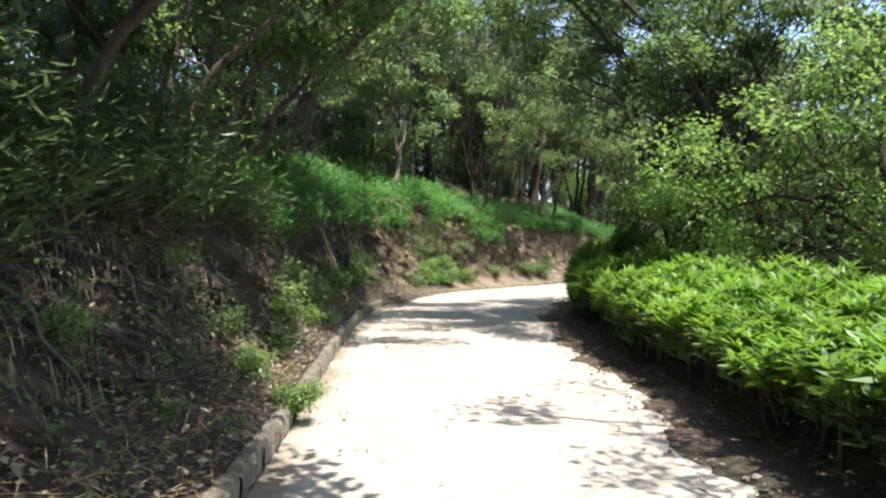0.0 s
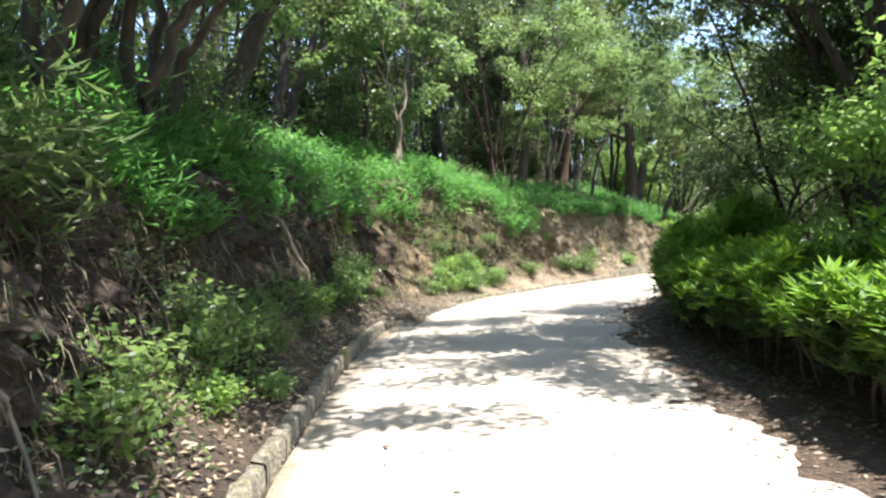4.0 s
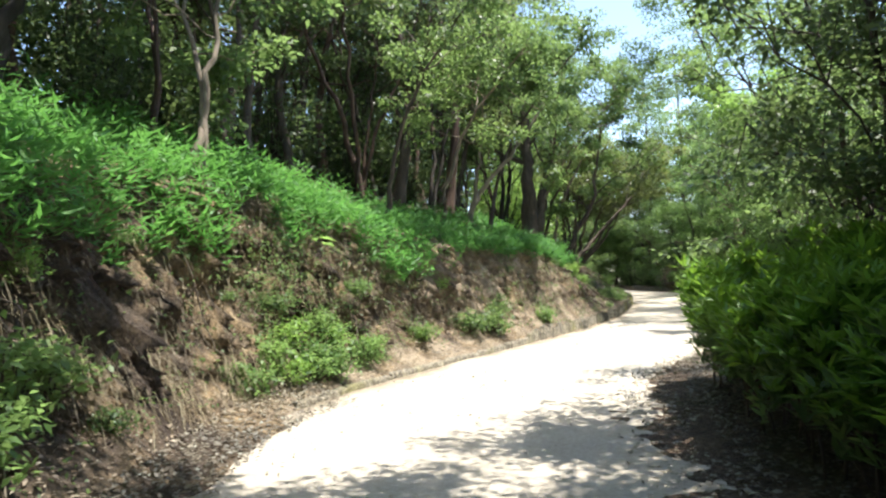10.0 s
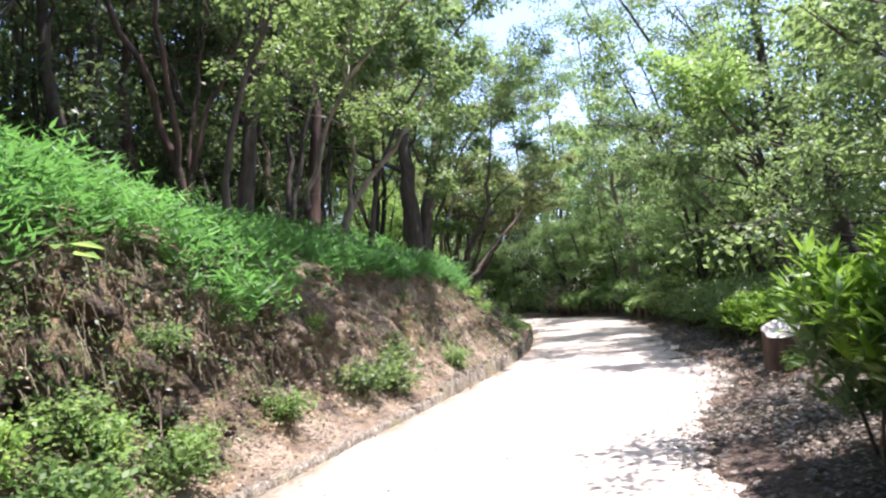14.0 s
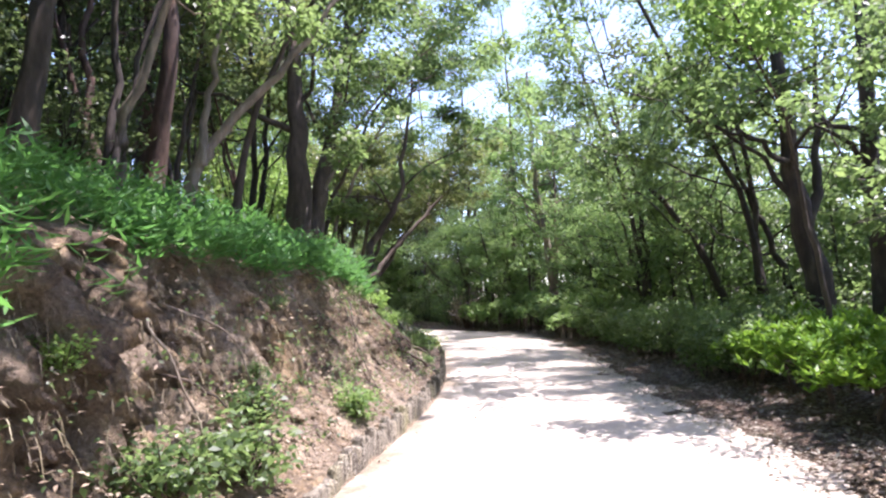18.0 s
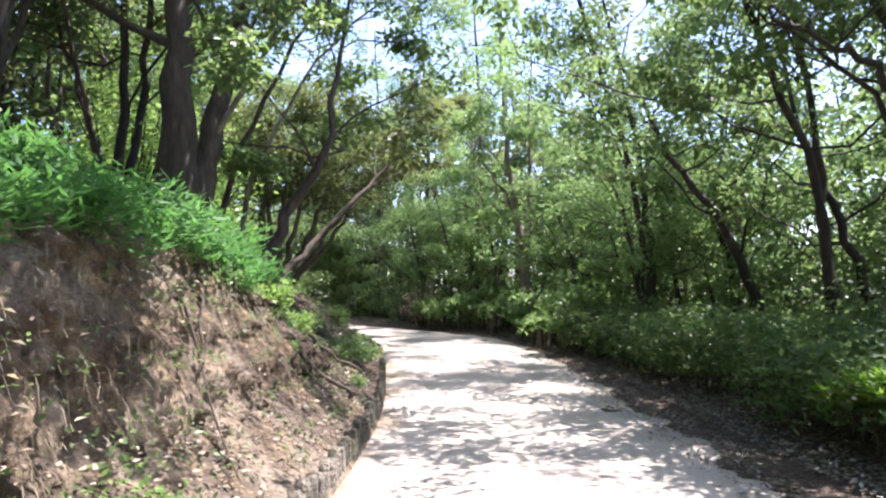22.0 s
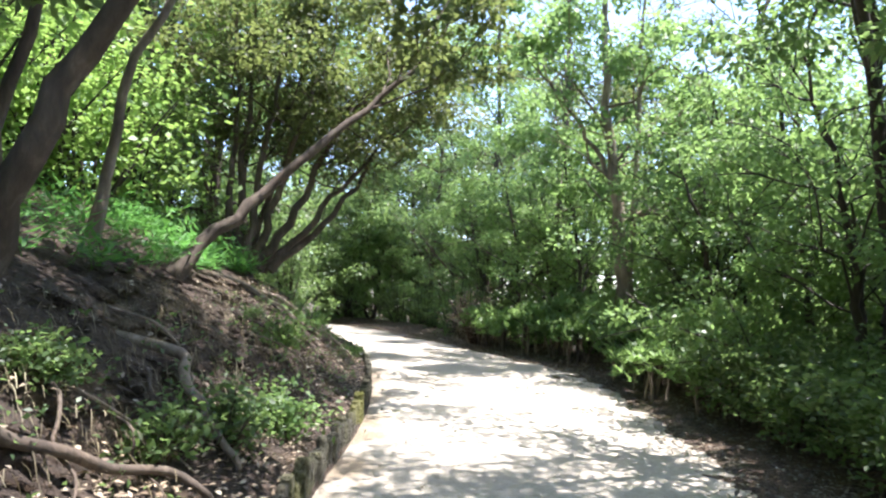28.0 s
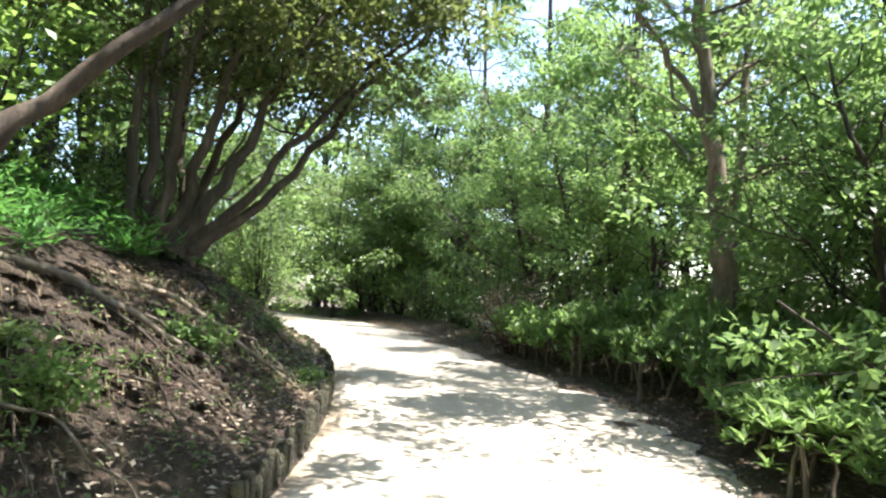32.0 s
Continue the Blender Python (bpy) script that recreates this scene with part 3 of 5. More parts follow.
make_tree("tree", "dark double-stemmed tree on top of the bank", 11, [(stem((0, 0, 0), (0.15, 0.1, 1.5), (0.35, 0.3, 3.5), (0.5, 0.3, 7)), 0.2), (stem((0.25, 0.1, 0), (0.6, 0.0, 1.5), (1.3, 0.1, 3.2), (2.0, 0.3, 6)), 0.15)],
          at_ground(-4.7, 22.8), BARK_DARK, LEAF, limbs=9, limb_len=2.6)
make_tree("tree", "thick leaning trunk rooted in the grassy bank", 12, [(stem((0, 0, 0), (0.5, 0.3, 1.2), (1.4, 0.8, 3.0), (4.4, 1.6, 6.0)), 0.26)],
          at_ground(-4.0, 15.3), BARK, LEAF_OLIVE, limbs=10, limb_len=2.6, crown_from=0.68)
make_tree("tree", "spreading many-stemmed tree on the bank", 13, [(stem((0, 0, 0), (0.1 * k, 0.2, 1.2), (0.5 * k - 0.6, 0.5, 3.0), (0.9 * k - 1.0, 0.8, 5.5)), 0.09) for k in range(4)],
          at_ground(-4.3, 12.3), BARK, LEAF, limbs=5, limb_len=2.4)
make_tree("tree", "slender pale twin-stemmed tree on the bank", 14, [(stem((0, 0, 0), (0.08, 0, 1.2), (0.3, 0.1, 2.6), (0.3, 0.3, 6)), 0.07), (stem((0.1, 0.05, 0), (0.0, 0.1, 1.5), (-0.2, 0.2, 3), (-0.5, 0.1, 6.5)), 0.06)],
          at_ground(-1.6, 22.6), BARK_PALE, LEAF, limbs=6, limb_len=1.6, crown_from=0.5)
make_tree("tree", "big dark double trunk rising from the grassy bank", 15, [(stem((0, 0, 0), (0.05, 0, 1.5), (0.1, 0.1, 4), (-0.1, 0.2, 9)), 0.4), (stem((0.22, 0.05, 0), (0.42, 0.08, 1.3), (0.9, 0.15, 3.2), (1.7, 0.2, 7.5)), 0.31)],
          at_ground(7.6, 35.6), BARK, LEAF, limbs=6, limb_len=2.4, crown_from=0.62, per=24)
make_tree("tree", "pale crooked tree leaning out over the bank", 16, [(stem((0, 0, 0), (0.35, 0.1, 0.9), (0.9, 0.0, 1.7), (1.9, -0.2, 2.9), (2.6, -0.2, 4.2)), 0.1), (stem((0.35, 0.1, 0.9), (0.45, 0.1, 1.8), (0.7, 0.2, 3.2), (0.8, 0.1, 5)), 0.06)],
          at_ground(4.0, 30.2), BARK_PALE, LEAF, limbs=3, limb_len=1.4, crown_from=0.85)
make_tree("tree", "brown trunk leaning over the bank towards the road", 17, [(stem((0, 0, 0), (0.5, -0.5, 1.2), (1.0, -0.9, 2.6), (1.3, -1.2, 5.0)), 0.13)],
          at_ground(8.9, 36.0), BARK, LEAF, limbs=8, limb_len=2.4, crown_from=0.5)
make_tree("tree", "long trunk slanting over the bank", 18, [(stem((0, 0, 0), (0.8, 0.1, 0.9), (1.9, 0.1, 2.0), (3.0, 0.0, 3.1), (3.6, 0.0, 4.6)), 0.092)],
          at_ground(10.6, 39.0), BARK, LEAF_OLIVE, limbs=7, limb_len=1.9, crown_from=0.6)
fan = [((-0.3, 0.3, 5.0), 0.09), ((0.1, 0.5, 5.2), 0.1), ((0.7, 0.0, 5.0), 0.1), ((1.6, -0.2, 4.8), 0.1), ((2.6, -0.3, 4.2), 0.11), ((3.5, -0.4, 3.5), 0.09), ((4.6, 0.1, 4.4), 0.08)]
make_tree("tree", "spreading tree with many curved stems from one base", 19, [(stem((0.12 * k - 0.2, 0.1 * (k % 2), 0), (tx * 0.3 + 0.1 * k - 0.2, ty * 0.3, tz * 0.28), (tx * 0.62, ty * 0.6, tz * 0.62), (tx, ty, tz)), r) for k, ((tx, ty, tz), r) in enumerate(fan)],
          at_ground(12.35, 43.4, -0.08), BARK, LEAF_OLIVE, limbs=8, limb_len=1.9, crown_from=0.5, per=34, size=0.105, spread=0.25)
make_tree("tree", "leafy tree arching over the road from the low bank", 28, [(stem((0, 0, 0), (0.3, 0.0, 1.6), (1.2, -0.3, 3.6), (3.2, -0.8, 5.6)), 0.1), (stem((0.1, 0.1, 0.4), (-0.2, 0.2, 2.0), (0.2, -0.2, 4.2), (1.0, -0.6, 6.6)), 0.09)],
          at_ground(12.9, 45.2), BARK, LEAF_PALE, limbs=11, limb_len=2.2, crown_from=0.4, tips=16, per=36, size=0.105, spread=0.25)
make_tree("tree", "tall dark trunk behind the hedge", 20, [(stem((0, 0, 0), (0.05, 0.1, 2), (0.2, 0.2, 5), (0.3, 0.1, 10)), 0.2), (stem((0.1, 0.1, 1.9), (0.7, 0.1, 3), (1.5, 0.2, 4.5), (2.6, 0.0, 6)), 0.09)],
          at_ground(4.9, 13.6), BARK_DARK, LEAF, limbs=11, limb_len=2.8, crown_from=0.5, tips=16, per=44, size=0.105)
# added out of view, only for the branch shadows near y 6
make_tree("tree", "unseen thin-crowned tree added to cast branch shadows on the road", 26, [(stem((0, 0, 0), (-0.1, 0.1, 2.5), (-0.9, 0.3, 5.2), (-3.2, 0.7, 8.6)), 0.12)],
          at_ground(5.9, 4.4), BARK_DARK, LEAF, limbs=8, limb_len=2.4, crown_from=0.7, tips=8, per=22, size=0.12)
make_tree("tree", "dark forked trunk slanting back behind the hedge", 21, [(stem((0, 0, 0), (-0.1, 0, 2), (-0.35, 0.2, 4.5), (-0.3, 0.3, 9.5)), 0.3), (stem((-0.15, 0.1, 2.7), (0.35, 0.15, 3.7), (0.75, 0.2, 5.0), (1.2, 0.3, 7.5)), 0.12), (stem((-0.3, 0.1, 3.9), (-1.0, 0.3, 4.4), (-1.8, 0.5, 4.6), (-2.7, 0.7, 4.9)), 0.06)],
          at_ground(14.2, 28.0), BARK_DARK, LEAF, limbs=8, limb_len=2.3, crown_from=0.5, per=34, size=0.115)
make_tree("tree", "dark crooked stem leaning back over the slope", 27, [(stem((0, 0, 0), (-0.15, 0.3, 1.3), (-0.35, 0.6, 2.6), (-0.75, 1.0, 4.2), (-1.1, 1.3, 6.4)), 0.13)],
          at_ground(16.4, 29.2), BARK_DARK, LEAF, limbs=9, limb_len=2.3, crown_from=0.55, per=36, size=0.11)
make_tree("tree", "straight dark trunk behind the hedge", 22, [(stem((0, 0, 0), (0, 0.1, 2), (-0.05, 0.1, 5), (0.2, 0.2, 10)), 0.25)],
          at_ground(13.6, 26.6), BARK_DARK, LEAF, limbs=8, limb_len=2.3, crown_from=0.5, per=34, size=0.115)
make_tree("tree", "leaning tree with a dark bent trunk", 23, [(stem((0, 0, 0), (-0.35, 0.3, 1.6), (-0.9, 0.7, 3.3), (-1.9, 1.3, 5.0), (-2.6, 1.6, 6.6)), 0.14)],
          at_ground(17.6, 31.7), BARK_DARK, LEAF, limbs=12, limb_len=2.5, crown_from=0.4, per=40, size=0.11)
make_tree("tree", "brown forked tree beside the road", 24, [(stem((0, 0, 0), (0, 0, 1.6), (-0.15, 0.0, 3), (-0.5, 0.1, 5.5), (-0.7, 0, 10)), 0.23), (stem((0.05, 0, 1.6), (0.25, 0.05, 2.6), (0.35, 0.0, 4.5), (0.6, 0, 10)), 0.13), (stem((-0.15, 0, 3.6), (-0.7, 0.2, 4.6), (-1.6, 0.2, 5.6), (-2.6, 0.1, 6.2)), 0.07)],
          at_ground(20.0, 41.4), BARK_PALE, LEAF_PALE, limbs=10, limb_len=2.8, crown_from=0.5, per=28)
make_tree("tree", "tree with feathery bright leaves arching over the hedge", 25, [(stem((0, 0, 0), (-0.05, 0, 1.5), (-0.2, 0.1, 3.2), (-0.1, 0.6, 5.6)), 0.16), (stem((-0.1, 0.0, 1.6), (-0.7, 0.7, 2.3), (-1.3, 1.7, 2.2), (-1.9, 2.7, 1.5)), 0.05), (stem((-0.1, 0.0, 2.2), (-0.9, 1.0, 3.0), (-1.6, 2.0, 3.0), (-2.2, 3.2, 2.5)), 0.05)],
          at_ground(6.5, 9.6), BARK_DARK, LEAF_LIME, limbs=13, limb_len=1.9, crown_from=0.3, tips=16, per=34, spread=0.24, size=0.09, lift=-0.12)

# added to shade the road and bank; several stay out of view
for seed, (x, y) in enumerate([(-3.4, 1.4), (-3.5, 4.0), (-3.6, 6.6), (-3.7, 9.3), (-3.8, 11.0), (-3.8, 13.6), (-3.5, 12.3), (-3.4, -1.0)], 1):
    make_tree("tree", "leafy tree leaning out from the bank, added for shade", 30 + seed, [(stem((0, 0, 0), (0.3, 0.1, 1.2), (1.1, 0.2, 2.2), (3.0, 0.3, 4.2) if seed < 4 else (4.8, 0.4, 5.6)), 0.1), (stem((-0.1, 0.2, 0), (-0.2, 0.4, 1.6), (0.1, 0.6, 3.6), (0.2, 0.5, 6.5)), 0.1)],
              at_ground(x, y), BARK, (LEAF, LEAF_DEEP, LEAF_OLIVE, LEAF_DEEP, LEAF, LEAF, LEAF_LIME, LEAF_PALE, LEAF)[seed], limbs=12 if seed < 4 else 8, limb_len=1.9 if seed < 4 else 2.6, crown_from=0.3 if seed < 4 else 0.5, per=44, size=0.13, spread=0.26)
    KEY_PLACES.append((x, y))

# crowns added overhead to keep the sun off the near bank
for seed, (x, y) in enumerate([(-4.3, -0.6), (-4.4, 1.9), (-4.5, 4.4), (-4.6, 6.9)]):
    make_tree("tree", "dark leafy tree added to shade the grass of the bank", 140 + seed, [(stem((0, 0, 0), (0.2, -0.1, 2.0), (0.8, -0.3, 3.9), (2.0, -0.6, 5.8)), 0.12)],
              at_ground(x, y), BARK_DARK, LEAF_DEEP, limbs=12, limb_len=2.1, crown_from=0.45, tips=12, per=40, size=0.14, spread=0.3)
    KEY_PLACES.append((x, y))

for seed, (y, d, out, high) in enumerate([(25.8, 2.5, 2.4, 4.4), (27.7, 2.6, 2.3, 4.0), (29.6, 2.5, 2.4, 4.4), (34.2, 3.0, 3.2, 5.2), (35.8, 3.0, 3.6, 6.2), (37.4, 3.0, 3.4, 6.0)]):
    i = int(np.searchsorted(EL[:760, 1], y))
    x, y = EL[i] + NL[i] * d
    lx, ly = -NL[i] * out
    make_tree("tree", "slender tree leaning out from the crest of the bank", 150 + seed, [(stem((0, 0, 0), (lx * 0.12, ly * 0.12, high * 0.35), (lx * 0.5, ly * 0.5, high * 0.75), (lx * 1.15, ly * 1.15, high * 1.1)), 0.07)],
              at_ground(x, y), (BARK, BARK_PALE)[seed % 2], LEAF, limbs=9 if seed < 3 else 12, limb_len=1.7 if seed < 3 else 2.2, crown_from=0.52 if seed < 3 else 0.6, tips=16, per=34, size=0.11)
    KEY_PLACES.append((x, y))

# added for shade: high crowns, mostly out of view, dapple the road
for seed, (x, y, lx, ly) in enumerate([(6.2, 13.0, -5.4, -0.2), (5.6, 14.4, -5.2, -0.4), (6.2, 16.0, -4.6, -0.7), (15.4, 29.8, -4.6, 0.2), (17.2, 34.4, -4.8, -0.4)]):
    make_tree("tree", "leafy tree leaning over the hedge, added to dapple the road", 50 + seed, [(stem((0, 0, 0), (0.05, 0.1, 1.6), (lx * 0.2, ly * 0.4, 4.6), (lx, ly, 9.4 if seed < 4 else 12.5)), 0.12), (stem((0.05, 0.1, 1.4), (0.3, 0.3, 3.5), (-0.4, 0.2, 6.0), (lx * 0.5, 0.1, 8.6 if seed < 4 else 11.5)), 0.09)],
              at_ground(x, y), BARK_DARK, LEAF, limbs=11, limb_len=2.6 if seed > 2 else 3.0, crown_from=0.62, tips=12, per=34 if seed > 2 else 46, size=0.115, spread=0.28)
    KEY_PLACES.append((x, y))

# dark leafy trees whose crowns hang low behind the hedge
for seed, (x, y, lx, ly, high, low) in enumerate([(5.9, 18.2, -1.5, -0.6, 5.6, 0.3), (5.8, 15.4, -1.4, -0.4, 5.8, 0.46), (6.4, 16.9, -1.5, -0.3, 6.2, 0.4), (7.4, 20.4, -1.2, -0.4, 5.4, 0.26), (8.8, 18.6, -0.6, 0.2, 7.0, 0.22), (10.3, 22.6, -0.6, 0.3, 6.0, 0.24), (12.2, 24.2, -0.4, 0.2, 6.4, 0.42),
                                                  (18.7, 33.4, -1.4, 0.3, 7.4, 0.2), (19.4, 35.3, -1.2, 0.4, 6.6, 0.16), (20.3, 37.4, -1.5, 0.2, 7.8, 0.18), (21.0, 39.2, -1.0, 0.1, 6.4, 0.16), (22.4, 41.4, -0.6, 0.3, 7.2, 0.2), (17.6, 35.0, -0.9, 0.2, 4.6, 0.24), (19.5, 38.6, -0.7, 0.3, 4.2, 0.22),
                                                  (21.2, 44.2, -0.7, 0.2, 6.0, 0.14), (20.9, 46.6, -0.9, 0.1, 6.2, 0.12), (21.4, 49.4, -1.2, 0.2, 6.6, 0.12)]):
    make_tree("tree", "dark leafy tree with a low crown behind the hedge", 110 + seed, [(stem((0, 0, 0), (0.1, 0.1, high * 0.3), (lx * 0.4, ly * 0.4, high * 0.65), (lx, ly, high)), 0.08), (stem((0.1, 0.1, high * 0.25), (0.6, 0.4, high * 0.45), (0.9, 0.8, high * 0.8)), 0.05)],
              at_ground(x, y), BARK_DARK, LEAF_PALE if seed > 6 else LEAF_DEEP if seed < 3 else LEAF, limbs=12, limb_len=1.9, crown_from=low, tips=12, per=32, size=0.1, spread=0.24)
    KEY_PLACES.append((x, y))

for k, (x, y) in enumerate([(8.2, 43.6), (9.6, 47.2), (10.4, 44.8)]):
    make_tree("tree", "tree with bright sunlit leaves above the bank", 90 + k, [(stem((0, 0, 0), (0.1, 0.1, 1.4), (0.3, -0.1, 3.2), (0.2, 0.1, 6.0)), 0.09)],
              at_ground(x, y), BARK_PALE, LEAF_LIME, limbs=12, limb_len=2.2, crown_from=0.2, tips=12, per=34, size=0.095, spread=0.26)
    KEY_PLACES.append((x, y))
make_tree("tree", "young tree with lime-green leaves above the hedge", 70, [(stem((0, 0, 0), (-0.1, 0.1, 2.0), (-0.7, 0.1, 3.9), (-2.0, 0.0, 5.4)), 0.05)],
          at_ground(11.9, 26.6), BARK, LEAF_LIME, limbs=7, limb_len=1.2, crown_from=0.74, tips=16, per=34, size=0.11)
for k, (x, y) in enumerate([(12.6, 48.2), (12.9, 51.4), (10.8, 54.6), (22.2, 46.6), (22.6, 51.0), (22.8, 55.5), (17.0, 63.5)]):
    make_tree("tree", "leafy tree beside the bend of the road", 80 + k, [(stem((0, 0, 0), (0.1, 0.1, 2.4), (0.3, -0.1, 8.0), (0.2, 0.1, 15.5)), 0.17)],
              at_ground(x, y), BARK, (LEAF, LEAF_PALE)[k % 2], limbs=24, limb_len=3.4, crown_from=0.1, tips=12, per=38, size=0.14, spread=0.3)
    KEY_PLACES.append((x, y))

# ---- the woods: a few kinds of tree, set out with room for the road ----


def wood_kind(k, near):
    r = np.random.default_rng(100 + k)
    h = 7.0 + 0.7 * k
    stems = [(stem((0, 0, 0), (r.uniform(-.25, .25), r.uniform(-.25, .25), h * .3), (r.uniform(-.6, .6), r.uniform(-.6, .6), h * .65), (r.uniform(-.8, .8), r.uniform(-.8, .8), h)), 0.08 + 0.012 * k)]
    if k % 3 == 1:
        stems.append((stem((0.15, 0.1, 0), (0.5, 0.2, h * .3), (0.9, 0.4, h * .6), (1.5, 0.5, h * .9)), 0.08))
    one = len(stems) == 1
    if near:
        wood, crown = tree_parts(200 + k, stems, limbs=14 if one else 9, limb_len=2.2 + 0.08 * k, crown_from=0.3, tips=12, per=32, size=0.125, spread=0.24)
    else:
        wood, crown = tree_parts(240 + k, stems, limbs=14 if one else 8, limb_len=2.5 + 0.08 * k, crown_from=0.16, tips=8, per=28, size=0.23, spread=0.36, twigs=False)
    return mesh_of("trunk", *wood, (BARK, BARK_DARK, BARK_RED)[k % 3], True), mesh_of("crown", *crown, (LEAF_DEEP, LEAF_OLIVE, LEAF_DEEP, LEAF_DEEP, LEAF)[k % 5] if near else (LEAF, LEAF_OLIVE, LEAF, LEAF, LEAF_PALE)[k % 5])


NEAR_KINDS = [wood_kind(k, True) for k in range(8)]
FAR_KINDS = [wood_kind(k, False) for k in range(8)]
rng = np.random.default_rng(77)
taken = [(-4.7, 22.8), (-4, 15.3), (-4.3, 12.3), (-1.6, 22.6), (7.6, 35.6), (4, 30.2), (8.9, 36), (10.6, 39), (12.7, 43), (12.9, 45.2), (16.4, 29.2), (17.6, 31.7), (4.9, 13.6), (14, 28.2), (13.6, 26.6), (16.3, 31.4), (20, 41.4), (6.5, 9.6)] + KEY_PLACES


def scatter(n, box, near, gap, tries=5000):
    """Random places inside a box, at least gap apart, where near(dl, dr, y) holds."""
    xs, ys = rng.uniform(box[0], box[1], tries), rng.uniform(box[2], box[3], tries)
    a, _, b, _ = offsets(xs, ys)
    out = []
    for x, y, p, q in zip(xs, ys, a, b):
        if len(out) < n and near(p, q, y) and all((x - u) ** 2 + (y - v) ** 2 > gap * gap for u, v in taken):
            taken.append((x, y))
            out.append((x, y))
    return out


def wood_tree(x, y, kinds, label, scale):
    lean, turn, k = rng.uniform(-5, 5, 2) * (2.0 if "slim" in label else 1.0), rng.uniform(0, 360), int(rng.integers(len(kinds)))
    glade = "slope" in label and 24 < y < 50 and (x * 3.7 + y * 1.9) % 1.0 < 0.42
    if glade or (x < -5 and y < 11) or (x < -7 and y < 20.5) or (x < -10.5 and y < 26):
        return
    root = new("tree")
    root.matrix_world = pose(x, y, gz(x, y) - 0.1, *lean, turn) @ Matrix.Scale(scale, 4)
    trunk, crown = kinds[k]
    part("trunk", trunk, root)
    part("crown", crown, root)
    tagged(root, label, "tree", "trees of the wood")


for x, y in scatter(42, (-14, 14, 0, 58), lambda a, b, y: 2.9 < a < 7.5 and not (18 < y < 31 and a < 4.4) and not (38 < y < 47 and a < 6), 1.5):
    wood_tree(x, y, NEAR_KINDS, "slender tree of the wood above the bank", rng.uniform(0.75, 1.1) if y < 34 else rng.uniform(1.05, 1.45))
SLIM_KINDS = []
for k in range(4):
    r = np.random.default_rng(280 + k)
    h = 6.0 + 0.6 * k
    lean = r.uniform(-1.3, 1.3, 4)
    wood, crown = tree_parts(284 + k, [(stem((0, 0, 0), (lean[0] * 0.2, lean[1] * 0.2, h * 0.3), (lean[0] * 0.7, lean[1] * 0.7, h * 0.6), (lean[0], lean[1], h)), 0.075), (stem((0.1, 0.05, 0), (lean[2] * 0.3, lean[3] * 0.3, h * 0.3), (lean[2] * 0.8, lean[3] * 0.8, h * 0.62), (lean[2] * 1.2, lean[3], h * 0.9)), 0.06)], limbs=6, limb_len=1.7, crown_from=0.55, tips=8, per=30, size=0.125, spread=0.24)
    SLIM_KINDS.append((mesh_of("trunk", *wood, (BARK, BARK_RED, BARK_DARK, BARK)[k], True), mesh_of("crown", *crown, LEAF_DEEP)))
for x, y in scatter(36, (-10, 9, 17, 41), lambda a, b, y: 3.6 < a < 9 and not (38 < y < 47 and a < 6), 0.9):
    wood_tree(x, y, SLIM_KINDS, "slim brown-stemmed tree of the wood above the bank", rng.uniform(0.85, 1.2))
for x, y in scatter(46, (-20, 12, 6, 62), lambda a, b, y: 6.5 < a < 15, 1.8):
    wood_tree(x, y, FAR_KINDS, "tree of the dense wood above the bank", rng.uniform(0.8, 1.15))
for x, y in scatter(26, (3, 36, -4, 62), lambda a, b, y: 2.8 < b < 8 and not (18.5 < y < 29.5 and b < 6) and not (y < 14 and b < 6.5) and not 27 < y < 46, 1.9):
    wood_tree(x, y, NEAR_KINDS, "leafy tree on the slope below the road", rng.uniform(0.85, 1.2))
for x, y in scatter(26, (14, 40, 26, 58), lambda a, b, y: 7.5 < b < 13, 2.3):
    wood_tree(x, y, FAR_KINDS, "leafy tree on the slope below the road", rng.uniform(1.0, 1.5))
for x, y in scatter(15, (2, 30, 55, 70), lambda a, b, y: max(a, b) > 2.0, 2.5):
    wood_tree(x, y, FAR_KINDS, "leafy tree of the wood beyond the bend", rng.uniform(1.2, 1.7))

# understory: low trees, leafy to the ground, that close the view down the slope
LOW_KINDS = []
for k in range(4):
    wood, crown = tree_parts(260 + k, [(stem((0, 0, 0), (0.2, 0.1 * k, 1.6), (0.1, -0.2, 3.2), (0.2, 0.1, 4.6 + 0.4 * k)), 0.07)], limbs=16, limb_len=2.0, crown_from=0.06, tips=8, per=40, size=0.14, spread=0.3, twigs=False)
    LOW_KINDS.append((mesh_of("trunk", *wood, BARK_DARK, True), mesh_of("crown", *crown, LEAF_PALE if k < 3 else LEAF)))
for x, y in scatter(22, (14, 32, 26, 52), lambda a, b, y: 5.0 < b < 9.5, 1.5):
    wood_tree(x, y, LOW_KINDS, "low tree leafy to the ground in the undergrowth", rng.uniform(0.9, 1.3))
for x, y in ((11.6, 50.2), (13.2, 54.2), (14.6, 56.8), (16.4, 59.6), (18.6, 57.6), (12.4, 57.4), (20.6, 58.4), (16.6, 62.8), (17.7, 61.9), (15.4, 64.2), (18.8, 60.8)):
    wood_tree(x, y, LOW_KINDS[3:], "low tree leafy to the ground beyond the bend", rng.uniform(0.75, 1.05))
for x, y in scatter(10, (13, 26, 54, 64), lambda a, b, y: max(a, b) > 1.2, 1.3):
    wood_tree(x, y, LOW_KINDS, "low tree leafy to the ground beyond the bend", rng.uniform(0.8, 1.2))

